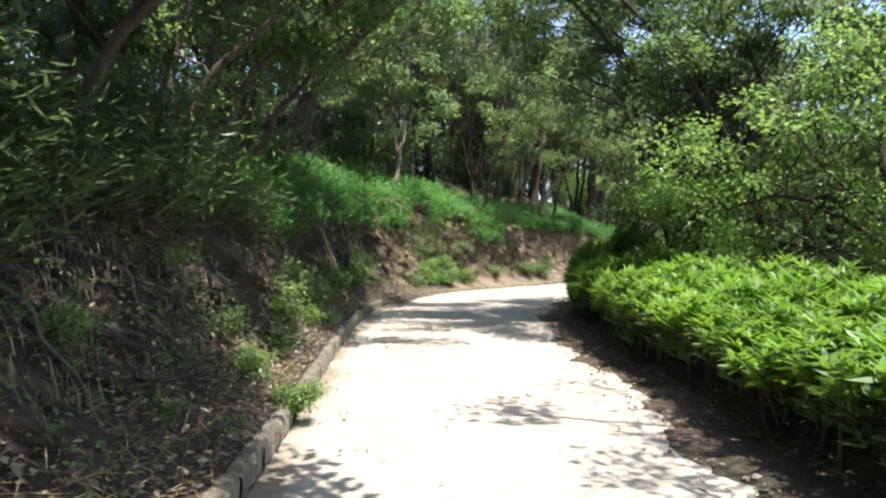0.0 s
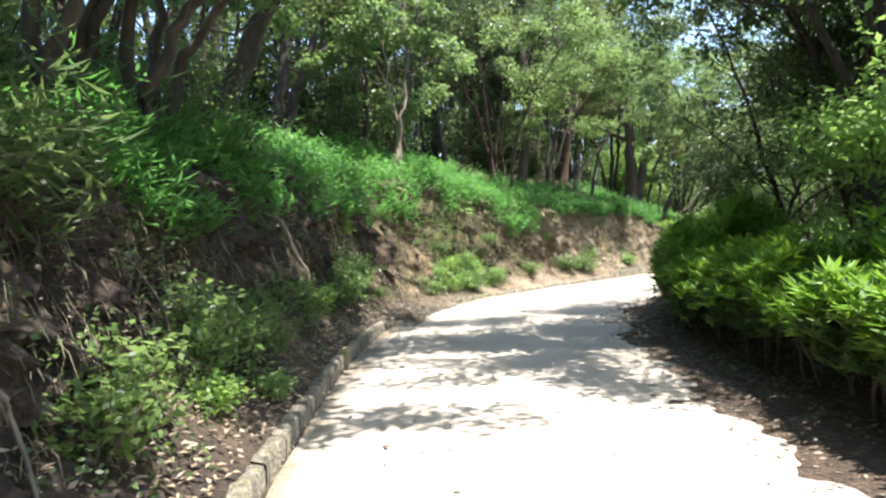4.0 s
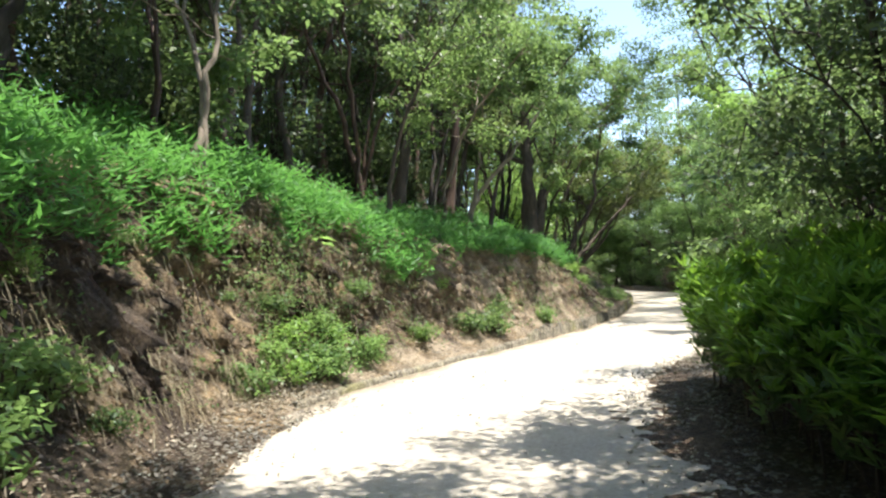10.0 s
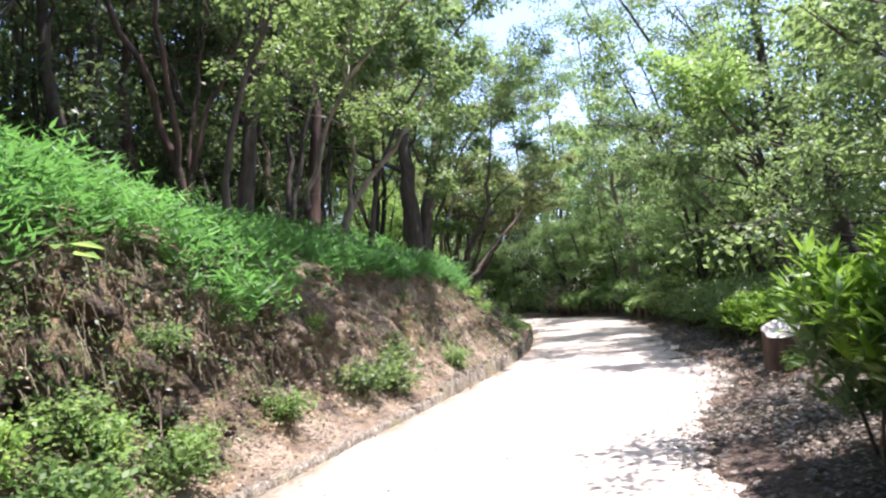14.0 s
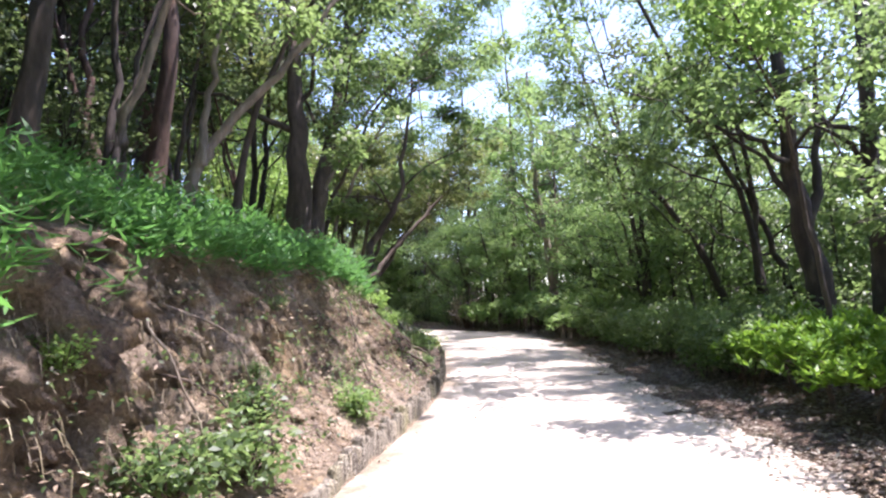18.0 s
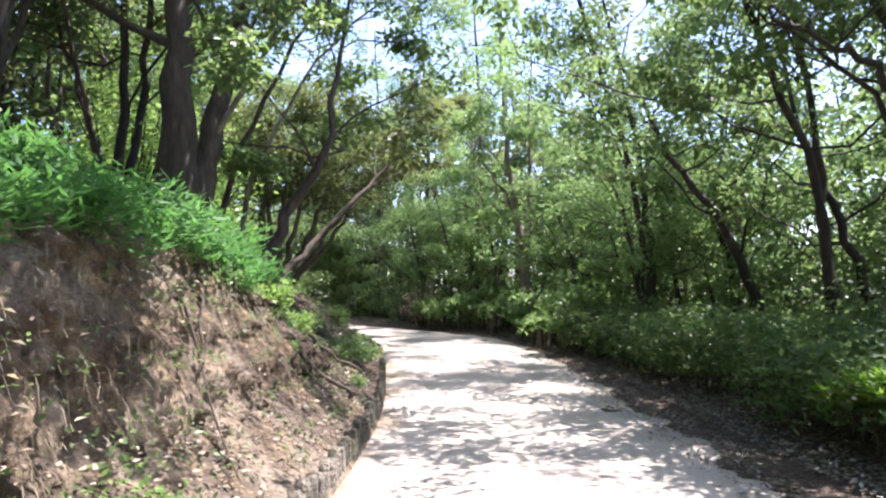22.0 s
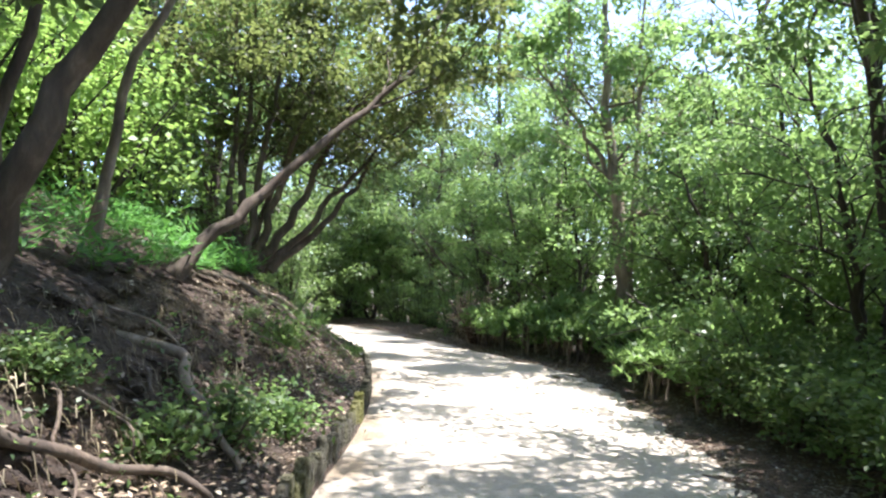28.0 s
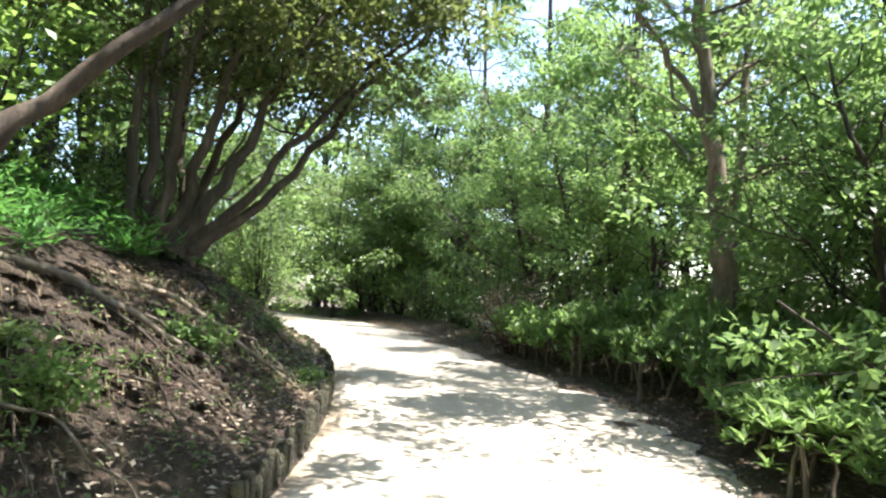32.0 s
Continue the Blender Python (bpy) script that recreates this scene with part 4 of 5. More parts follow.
# ---- hedge along the right edge ----
SHRUBS, SHADE_LEAVES = [], []
for k in range(5):
    r = np.random.default_rng(300 + k)
    stems = []
    for j in range(8):
        bx, by = -0.45 + 0.13 * j, r.uniform(-0.28, 0.28)
        p = wander(r, (bx, by, 0), (r.normal(0, .15), r.normal(0, .15), 1), 0.95 + r.uniform(-.1, .1), 5, 0.1)
        stems.append(mesh_of("stem", *tube(p, np.linspace(0.016, 0.005, 5), 5), BARK, True))
    tops, sides = 150, 120
    c = np.stack([r.uniform(-0.62, 0.62, tops), r.uniform(-0.5, 0.5, tops), r.uniform(0.86, 1.14, tops)], axis=1)
    c[:, 2] += 0.08 * np.sin(c[:, 0] * 5 + k) + 0.06 * np.sin(c[:, 1] * 9 + 2 * k) - 0.16 * (np.abs(c[:, 1]) / 0.5) ** 2
    c[:16, 2] += r.uniform(0.08, 0.24, 16)
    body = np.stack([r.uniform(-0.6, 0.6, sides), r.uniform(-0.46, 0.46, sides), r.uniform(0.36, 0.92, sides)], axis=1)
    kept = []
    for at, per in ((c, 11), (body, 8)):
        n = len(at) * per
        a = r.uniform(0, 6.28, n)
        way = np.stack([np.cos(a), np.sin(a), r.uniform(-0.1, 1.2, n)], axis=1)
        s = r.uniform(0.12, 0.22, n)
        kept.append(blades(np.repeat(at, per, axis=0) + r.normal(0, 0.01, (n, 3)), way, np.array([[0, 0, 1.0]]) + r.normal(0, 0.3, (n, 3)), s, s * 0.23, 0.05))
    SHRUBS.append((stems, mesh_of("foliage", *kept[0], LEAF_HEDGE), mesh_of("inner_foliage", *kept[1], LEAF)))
    low = 0.3 + 0.85 * r.uniform(0, 1, 230) ** 0.8
    c = np.stack([r.uniform(-0.62, 0.62, 230), r.uniform(-0.52, 0.52, 230), low], axis=1)
    c[:, 2] += 0.14 * np.sin(c[:, 0] * 6 + 2 * k) * (low > 0.7)
    SHADE_LEAVES.append(mesh_of("foliage", *foliage(r, c, 8, 0.07, 0.09, 0.7), LEAF))


def trunk_shrub_kind(k, leaf):
    r = np.random.default_rng(340 + k)
    stems = [mesh_of("stem", *tube(wander(r, (0, 0, -0.03), (r.normal(0, .12), r.normal(0, .12), 1), 0.68, 6, 0.12), np.linspace(0.042, 0.024, 6), 8), BARK, True)]
    for j in range(4 if k > 2 else 0):
        stems.append(mesh_of("stem", *tube(wander(r, (r.uniform(-0.4, 0.4), r.uniform(-0.35, 0.2), -0.03), (r.normal(0, .2), r.normal(0, .15), 1), r.uniform(0.55, 0.85), 6, 0.14), np.linspace(0.03, 0.014, 6), 6), BARK_PALE, True))
    for j in range(6):
        a = j * 1.05 + r.uniform(-0.3, 0.3)
        stems.append(mesh_of("stem", *tube(wander(r, (0, 0, 0.5 + 0.02 * j), (math.cos(a), 0.8 * math.sin(a), 0.55), 0.6, 6, 0.2), np.linspace(0.016, 0.005, 6), 5), BARK, True))
    n = 120
    c = np.stack([r.uniform(-0.62, 0.62, n), r.uniform(-0.55, 0.55, n), r.uniform(0.66, 1.02, n)], axis=1)
    c[:, 2] += 0.08 * np.sin(c[:, 0] * 6 + 2 * k) - 0.14 * (np.abs(c[:, 1]) / 0.5) ** 2
    per = 12
    at = np.repeat(c, per, axis=0) + r.normal(0, 0.012, (n * per, 3))
    a = r.uniform(0, 6.28, n * per)
    way = np.stack([np.cos(a), np.sin(a), r.uniform(-0.05, 1.5, n * per)], axis=1)
    s = r.uniform(0.1, 0.19, n * per)
    leaves = blades(at, way, np.array([[0, 0, 1.0]]) + r.normal(0, 0.3, (n * per, 3)), s, s * 0.27, 0.05)
    return stems, mesh_of("foliage", *leaves, leaf)


TOPIARY = [trunk_shrub_kind(k, LEAF_HEDGE if k < 3 else LEAF_PALE) for k in range(6)]


def trunk_shrub(x, y, turn, scale):
    root = new("hedge_shrub")
    root.matrix_world = pose(x, y, gz(x, y) - 0.03, 0, 0, turn) @ Matrix.Diagonal((1.0, 1.0, scale, 1))
    stems, leaves = TOPIARY[int(rng.integers(3)) + (3 if y > 28.5 else 0)]
    for one in stems:
        part("stem", one, root)
    part("foliage", leaves, root)
    tagged(root, "hedge shrub with a bare trunk and flat bright crown" if y < 28.5 else "green shrub with a bare trunk beside the road", "hedge", "hedge along the road")


def hedge_shrub(x, y, turn, scale=1.0):
    root = new("hedge_shrub")
    root.matrix_world = pose(x, y, gz(x, y) - 0.03, 0, 0, turn) @ Matrix.Diagonal((1.0, 1.0, scale, 1))
    k = int(rng.integers(5))
    for one in SHRUBS[k][0]:
        part("stem", one, root)
    part("foliage", SHRUBS[k][1], root, "brighter leaves on top")
    part("inner_foliage", SHRUBS[k][2], root, "darker leaves below")
    tagged(root, "clipped evergreen hedge shrub with narrow glossy leaves", "hedge", "hedge along the road")


def shade_shrub(x, y, turn, scale=1.0):
    root = new("hedge_shrub")
    root.matrix_world = pose(x, y, gz(x, y) - 0.03, 0, 0, turn) @ Matrix.Diagonal((1.0, 1.0, scale, 1))
    k = int(rng.integers(5))
    for one in SHRUBS[k][0]:
        part("stem", one, root)
    part("foliage", SHADE_LEAVES[k], root)
    tagged(root, "dark green hedge shrub in the shade beside the road", "hedge", "hedge along the road")


run_r = np.concatenate([[0], np.cumsum(np.linalg.norm(np.diff(ER, axis=0), axis=1))])


def hedge(y0, y1, offset, rows=2, step=0.92, kind=None, tall=1.0, loose=0.08):
    s0, s1 = np.interp(y0, ER[:, 1], run_r), np.interp(y1, ER[:, 1], run_r)
    for s in np.arange(s0, s1, step):
        i = int(np.searchsorted(run_r, s))
        way = math.degrees(math.atan2(NR[i][1], NR[i][0])) + 90
        for k in range(rows):
            d = offset(ER[i][1]) + 0.45 + 0.8 * k + rng.uniform(-loose, loose)
            x, y = ER[i] + NR[i] * d
            (kind or hedge_shrub)(x, y, way + (180 if rng.uniform() < 0.5 else 0) + rng.uniform(-6, 6), (rng.uniform(0.84 - 1.5 * (loose - 0.08), 1.0 + 0.6 * (loose - 0.08)) + 0.1 * k) * tall)


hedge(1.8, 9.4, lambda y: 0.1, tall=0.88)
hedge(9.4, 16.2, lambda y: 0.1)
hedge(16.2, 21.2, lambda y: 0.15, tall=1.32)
hedge(25.5, 28.4, lambda y: float(np.interp(y, [24.5, 26, 29], [0.25, 0.25, 0.45])), step=1.0, kind=trunk_shrub)
hedge(28.4, 37, lambda y: float(np.interp(y, [28, 31, 34, 37], [0.4, 0.45, 0.25, -0.1])), step=0.95, tall=0.98, loose=0.14, kind=shade_shrub)
hedge(37, 47, lambda y: -0.2, step=1.05, kind=trunk_shrub, tall=1.3, loose=0.3)

# trees below the road near the start; unseen ones behind it block sky light
for x, y in scatter(7, (6, 16, 6, 16), lambda a, b, y: 8.0 < b < 12, 2.0):
    wood_tree(x, y, FAR_KINDS, "leafy tree on the slope below the road", rng.uniform(0.9, 1.3))
for x, y in scatter(4, (-5, 6, -16, -6), lambda a, b, y: a > 2 or b > 1.5, 2.4):
    wood_tree(x, y, FAR_KINDS, "unseen tree added behind the start to block sky light", rng.uniform(0.9, 1.2))

# ---- grass along the top of the bank ----
rng = np.random.default_rng(9)


def beside(y, d):
    """World places d metres left of the kerb beside the road's y."""
    y, d = np.asarray(y, float), np.asarray(d, float)
    i = np.clip(np.searchsorted(EL[:760, 1], y), 0, 759)
    nx, ny = np.interp(i, np.arange(len(fine_n)) / 2, fine_n[:, 0]), np.interp(i, np.arange(len(fine_n)) / 2, fine_n[:, 1])
    x0, y0 = EL[i, 0] + nx * d, EL[i, 1] + ny * d
    return np.stack([x0, y0, road_z(EL[i, 1]) + bank_rise(d, EL[i, 1])], axis=1), np.stack([nx, ny], axis=1)


def grass_stretch(y0, y1, per_metre, tall, label, reach=2.4, over=0.15, mat=None, size=0.2):
    n = int((y1 - y0) * per_metre)
    y = rng.uniform(y0, y1, n)
    hang = np.array([noise.noise((a * 0.75, 7.0, 2.0)) + 0.6 * noise.noise((a * 2.4, 3.0, 5.0)) for a in y])
    d = crest_offset(y) - over * (1 + 1.5 * np.clip(hang, -0.7, 1)) + (reach + over) * rng.uniform(0, 1, n) ** 1.5
    patch = np.array([noise.noise((a * 0.8, b * 1.1, 4.0)) for a, b in zip(y, d)])
    ok = patch + 0.5 * hang * (d < crest_offset(y) + 0.3) > -0.3
    y, d, patch = y[ok], d[ok], patch[ok]
    at, nrm = beside(y, d)
    m = len(y)
    lean = rng.normal(0, 0.3, (m, 3))
    edge = np.clip(1 - (d - crest_offset(y) + over) / 1.0, 0, 1)[:, None]
    lean[:, :2] -= nrm * edge * rng.uniform(0.2, 1.5, (m, 1))
    lean[:, 2] = 1.0
    tuft = np.array([noise.noise((a * 2.3, b * 2.6, 11.0)) for a, b in zip(y, d)])
    h = tall * rng.uniform(0.4, 1.1, m) * (1 + 0.5 * patch) * (1 + 0.9 * np.clip(tuft, -0.4, 0.8))
    pieces = [bent_blades(at - np.array([[0, 0, 0.05]]), lean, h * 0.95, 0.006, 0.1)]
    for k in range(7):
        f = (0.3 + 0.11 * k) * h
        root = at + unit(lean) * f[:, None]
        az = rng.uniform(0, 6.28, m)
        way = np.stack([np.cos(az), np.sin(az), rng.uniform(-0.2, 0.8, m)], axis=1)
        way[:, :2] -= nrm * 0.35
        pieces.append(blades(root, way, np.array([[0, 0, 1.0]]) + rng.normal(0, 0.3, (m, 3)), size * rng.uniform(0.7, 1.3, m), 0.034 * rng.uniform(0.7, 1.2, m), -0.08))
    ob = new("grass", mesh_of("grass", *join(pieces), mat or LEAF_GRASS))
    tagged(ob, label, "grass", kind="stuff")


# same bamboo as farther on; LEAF_DEEP puts the shade into its colour
grass_stretch(-4, 10, 230, 0.8, "bamboo grass hanging over the bank, coloured darker for shade", reach=2.6, over=0.22, mat=LEAF_DEEP)
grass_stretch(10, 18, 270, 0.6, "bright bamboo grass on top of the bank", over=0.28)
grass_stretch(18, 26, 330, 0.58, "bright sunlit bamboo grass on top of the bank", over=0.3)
grass_stretch(26, 33.4, 300, 0.42, "green bamboo grass on top of the bank", over=0.12)
grass_stretch(33.4, 52, 90, 0.38, "low grass under the trees on the bank", over=-0.1, reach=2.6)


# ---- dead leaves, straw and roots on the bank ----
def on_face(y, h):
    """Places on the bank's face at the height h over the road."""
    y, h = np.asarray(y, float), np.asarray(h, float)
    d = np.full(len(y), 0.3)
    for step in np.arange(0.3, 3.0, 0.02):
        d = np.where(bank_rise(np.full(len(y), step), y) < h, step, d)
    return beside(y, d)


n = 17000
y = rng.uniform(-1, 46, n)
clump = np.array([noise.noise((a * 1.7, 3.0, 0.0)) for a in y])
at, nrm = on_face(y, np.clip(rng.uniform(0.2, 1.0, n) ** 0.7 + 0.25 * clump, 0.15, 1) * (crest_height(y) - 0.05))
out = np.concatenate([-nrm, np.full((n, 1), -0.6)], axis=1)
at[:, :2] -= nrm * rng.uniform(-0.05, 0.2, (n, 1))
straw = bent_blades(at, out + rng.normal(0, 0.75, (n, 3)), np.interp(y, [7, 9, 23, 25], [0.5, 1.0, 1.0, 0.6]) * rng.uniform(0.05, 0.24, n), rng.uniform(0.003, 0.008, n), rng.uniform(0.5, 1.1, n))
tagged(new("dry_grass", mesh_of("dry_grass", *straw, STRAW)), "dry straw and rootlets hanging from the earth bank", "dry grass", kind="stuff")


n = 900
y = np.concatenate([rng.normal(18.7, 0.35, n // 3), rng.normal(19.5, 0.3, n // 3), rng.normal(21.0, 0.4, n // 3)])
at, nrm = on_face(y, np.concatenate([rng.normal(0.95, 0.2, n // 3), rng.normal(0.75, 0.2, n // 3), rng.normal(0.6, 0.16, n // 3)]))
at[:, :2] -= nrm * 0.12
tussock = bent_blades(at, np.concatenate([-nrm * 0.7, np.full((n, 1), 0.45)], axis=1) + rng.normal(0, 0.6, (n, 3)), rng.uniform(0.15, 0.42, n), 0.006, rng.uniform(0.6, 1.5, n))
tagged(new("dry_grass", mesh_of("dry_grass", *tussock, STRAW)), "drooping tussocks of pale dry grass on the bank", "dry grass", kind="stuff")


n = 1500
y = rng.uniform(0.5, 7.5, n)
at, nrm = beside(y, 0.08 + 0.6 * rng.uniform(0, 1, n))
at[:, 2] += rng.uniform(0.02, 0.06, n)
way = np.concatenate([rng.normal(0, 1, (n, 2)), rng.normal(0.05, 0.15, (n, 1))], axis=1)
straw = bent_blades(at, way, rng.uniform(0.08, 0.32, n), rng.uniform(0.004, 0.01, n), 0.05)
tagged(new("dry_grass", mesh_of("dry_grass", *straw, STRAW)), "pale fallen straw and sticks at the foot of the bank", "dry grass", kind="stuff")


def litter(name, label, at, size=(0.05, 0.1), mat=None):
    m = len(at)
    way = np.concatenate([rng.normal(0, 1, (m, 2)), rng.normal(0, 0.18, (m, 1))], axis=1)
    s = rng.uniform(*size, m)
    v = blades(at, way, np.array([[0, 0, 1.0]]) + rng.normal(0, 0.25, (m, 3)), s, s * rng.uniform(0.35, 0.6, m), 0.1)
    tagged(new(name, mesh_of(name, *v, mat or LEAF_DRY)), label, "leaf litter", kind="stuff")


n = 11000
y = rng.uniform(-3, 50, n)
at, nrm = beside(y, 0.1 + 0.75 * rng.uniform(0, 1, n))
at[:, 2] += 0.035
litter("leaf_litter", "brown dead leaves on the shelf behind the kerb", at, (0.035, 0.08))
n = 2600
y = rng.uniform(16.8, 21.8, n)
d = rng.uniform(-0.5, 0.5, n)
at, nrm = beside(y, d)
at[:, 2] = road_z(at[:, 1]) + np.where(d < 0.1, 0.03 + (d + 0.5) * 0.3, 0.22)
litter("leaf_litter", "dead leaves and twigs on the earth slid over the kerb", at, (0.035, 0.09))
n = 6500
y = rng.uniform(-1, 48, n)
at, nrm = on_face(y, rng.uniform(0.3, 1.0, n) * crest_height(y))
at[:, :2] -= nrm * 0.08
litter("leaf_litter", "dead leaves caught on the earth bank", at, (0.03, 0.07))
n = 36000
i = np.concatenate([rng.integers(30, 760, n * 2 // 3), rng.integers(290, 480, n - n * 2 // 3)])
d = -0.95 + 2.6 * rng.beta(2.2, 2.2, n)
p = ER[i] + NR[i] * d[:, None]
at = np.stack([p[:, 0], p[:, 1], road_z(EL[i, 1]) + right_rise(np.maximum(d, 0)) + 0.03 + 0.05 * (d > 0)], axis=1)
litter("leaf_litter", "pale and brown dead leaves along the road's edge", at, (0.035, 0.08))
n = 1500
i = rng.integers(30, 760, n)
f = np.where(rng.uniform(0, 1, n) < 0.5, rng.beta(1, 6, n), rng.uniform(0, 1, n))[:, None]
p = EL[i] * (1 - f) + ER[i] * f
litter("leaf_litter", "single dead leaves scattered on the road", np.stack([p[:, 0], p[:, 1], road_z(EL[i, 1]) + 0.035], axis=1), (0.03, 0.07))


# weeds and creepers that cover parts of the face
n = 1500
y = np.concatenate([rng.normal(22.2, 0.9, n // 4), rng.uniform(1, 46, n - n // 4)])
at, nrm = on_face(y, 0.3 + rng.beta(1.3, 1.8, n) * (crest_height(y) - 0.4))
at[:, :2] -= nrm * 0.12
weeds = foliage(rng, at, 9, 0.07, 0.05, 0.8)
tagged(new("weeds", mesh_of("weeds", *weeds, LEAF)), "small green weeds and creepers on the earth bank", "weeds", kind="stuff")


def root(y, h0, h1, drift, r, mat, label, n=9, out=0.1):
    """A root that winds down the bank's face from h0 to h1 over the road."""
    t = np.linspace(0, 1, n)
    ys = y + drift * t + np.cumsum(rng.normal(0, 0.06, n))
    at, nrm = on_face(ys, h0 + (h1 - h0) * t)
    at[:, :2] -= nrm * (out + rng.normal(0, 0.025, n))[:, None]
    at[0, :2] += nrm[0] * 0.3
    at[-1, :2] += nrm[-1] * 0.15
    v = tube(spline(at, 3), np.interp(np.linspace(0, 1, (n - 1) * 3 + 1), [0, 1], [r, r * 0.45]), 6)
    tagged(new("root", mesh_of("root", *v, mat, True)), label, "root", "roots on the bank")


root(13.8, 2.3, 0.55, -0.2, 0.032, BARK_PALE, "pale root hanging down the earth bank", out=0.16)
root(14.4, 2.1, 0.9, 0.45, 0.04, BARK_PALE, "pale forked root hanging down the earth bank", out=0.16)
root(39.0, 1.75, 0.7, 1.2, 0.045, BARK_PALE, "thick pale root along the edge of the bank", out=0.14)
root(40.8, 1.5, 0.25, 1.0, 0.035, BARK_PALE, "thick pale root along the edge of the bank", out=0.12)
root(32.2, 1.4, 0.3, 0.9, 0.045, BARK, "brown root at the end of the earth bank", out=0.12)
root(33.0, 1.3, 0.3, 1.5, 0.05, BARK, "brown root at the end of the earth bank", out=0.12)
root(35.6, 1.2, 0.3, -0.4, 0.05, BARK_PALE, "thick pale root on the dark bank", out=0.12)
for k in range(60):
    y = rng.uniform(1, 44)
    h = float(crest_height(y)) * rng.uniform(0.5, 0.95)
    root(y, h, h * rng.uniform(0.15, 0.6), rng.normal(0, 0.4), rng.uniform(0.007, 0.018), (BARK, BARK_PALE)[k % 2], "thin root on the earth bank", 7, 0.1)

# ---- small plants and bushes ----
PLANTS = []
for k in range(5):
    wood, leaves = plant_parts(400 + k, 0.5, 0.75, 16, 9, 5, 0.085, 0.07, 0.3)
    PLANTS.append((mesh_of("stalk", *wood, BARK, True), mesh_of("foliage", *leaves, (LEAF_LIME, LEAF, LEAF_PALE, LEAF, LEAF_PALE)[k])))
BUSHES = []
for k in range(6):
    wood, leaves = plant_parts(500 + k, 2.1 + 0.15 * k, 1.9, 18, 11, 9, 0.115, 0.16, 0.12)
    BUSHES.append((mesh_of("branchwork", *wood, BARK_DARK, True), mesh_of("foliage", *leaves, (LEAF, LEAF_PALE, LEAF)[k % 3])))


def plant(kinds, at, scale, name, label, category, group, k=None):
    root_ob = new(name)
    root_ob.matrix_world = pose(*at, rng.uniform(-6, 6), rng.uniform(-6, 6), rng.uniform(0, 360)) @ Matrix.Scale(scale, 4)
    stems, leaves = kinds[int(rng.integers(len(kinds))) if k is None else k]
    part(stems.name.split(".")[0], stems, root_ob)
    part("foliage", leaves, root_ob)
    tagged(root_ob, label, category, group)


def foot_plant(y, d, scale, k=None):
    at, _ = beside([y], [d])
    plant(PLANTS, at[0] - np.array([0, 0, 0.04]), scale, "wild_plant", "small leafy wild plant at the foot of the bank", "plant", "wild plants on the bank", k)


def face_plant(y, h, scale, k=None):
    at, nrm = on_face([y], [h])
    at[0, :2] -= nrm[0] * 0.02
    plant(PLANTS, at[0] - np.array([0, 0, 0.06]), scale, "wild_plant", "small leafy wild plant growing on the earth bank", "plant", "wild plants on the bank", k)


foot_plant(5.7, -0.05, 0.55, 0)
for y in (8.4, 8.9, 10.2, 10.6, 11.0, 11.6, 12.2, 13.0, 13.7, 14.3, 15.0, 15.6, 16.2, 16.8, 17.4, 18.0):
    foot_plant(y, rng.uniform(0.55, 0.8), rng.uniform(0.75, 1.2))
for y, h, s, k in ((21.0, 0.3, 0.8, 2), (21.4, 0.55, 0.9, 2), (21.9, 0.8, 0.8, 0), (22.2, 0.4, 0.9, 2), (23.4, 0.5, 0.6, 0), (21.8, 1.3, 0.6, 1), (21.6, 0.3, 0.8, 0), (22.3, 0.3, 0.9, 2), (22.7, 0.65, 0.8, 0), (23.1, 0.35, 0.8, 2), (22.0, 0.35, 0.9, 4), (22.5, 0.95, 0.7, 4), (26.0, 0.5, 0.9, 1), (26.6, 0.4, 1.0, 3), (27.2, 0.7, 0.8, 1), (24.6, 0.5, 0.7, 2), (28.6, 0.4, 0.8, 2), (32.4, 1.5, 0.9, 0), (32.9, 1.2, 0.7, 0)):
    face_plant(y, h, s, k)
for k in range(46):
    y = rng.uniform(0, 46)
    face_plant(y, float(crest_height(y)) * rng.uniform(0.15, 0.95), rng.uniform(0.25, 0.6))
for y, h in ((34.6, 0.6), (35.4, 0.5), (36.2, 0.4), (38.0, 0.9), (40.2, 0.9)):
    face_plant(y, h, rng.uniform(0.6, 0.9))

DEEP_BUSH = [(BUSHES[k][0], mesh_of("foliage", *plant_parts(530 + k, 2.3, 2.2, 18, 10, 11, 0.12, 0.18, 0.12)[1], LEAF_DEEP)) for k in (2, 3)]
LIME_BUSH = [(BUSHES[k][0], mesh_of("foliage", *plant_parts(520 + k, 2.2, 2.0, 18, 12, 13, 0.085, 0.15, 0.12)[1], LEAF_LIME)) for k in (0, 1)]
for x, y in ((8.6, 41.0), (9.6, 42.0), (7.8, 39.6), (10.3, 43.4), (8.9, 43.0)):
    plant(LIME_BUSH, (x, y, gz(x, y) - 0.05), rng.uniform(1.3, 1.7), "bush", "tall bush with sunlit lime-green leaves above the bank", "bush", "undergrowth")
BUSH_LABEL = "leafy green bush in the undergrowth"
for x, y in scatter(20, (12, 30, 26, 46), lambda a, b, y: 2.4 < b < 4.6, 1.1):
    plant(BUSHES, (x, y, gz(x, y) - 0.05), rng.uniform(0.9, 1.35), "bush", BUSH_LABEL, "bush", "undergrowth")
for x, y in scatter(14, (14, 28, 42, 60), lambda a, b, y: 1.0 < b < 2.4, 1.1):
    plant(BUSHES, (x, y, gz(x, y) - 0.05), rng.uniform(0.5, 0.85), "bush", "leafy bush at the edge of the road", "bush", "undergrowth")
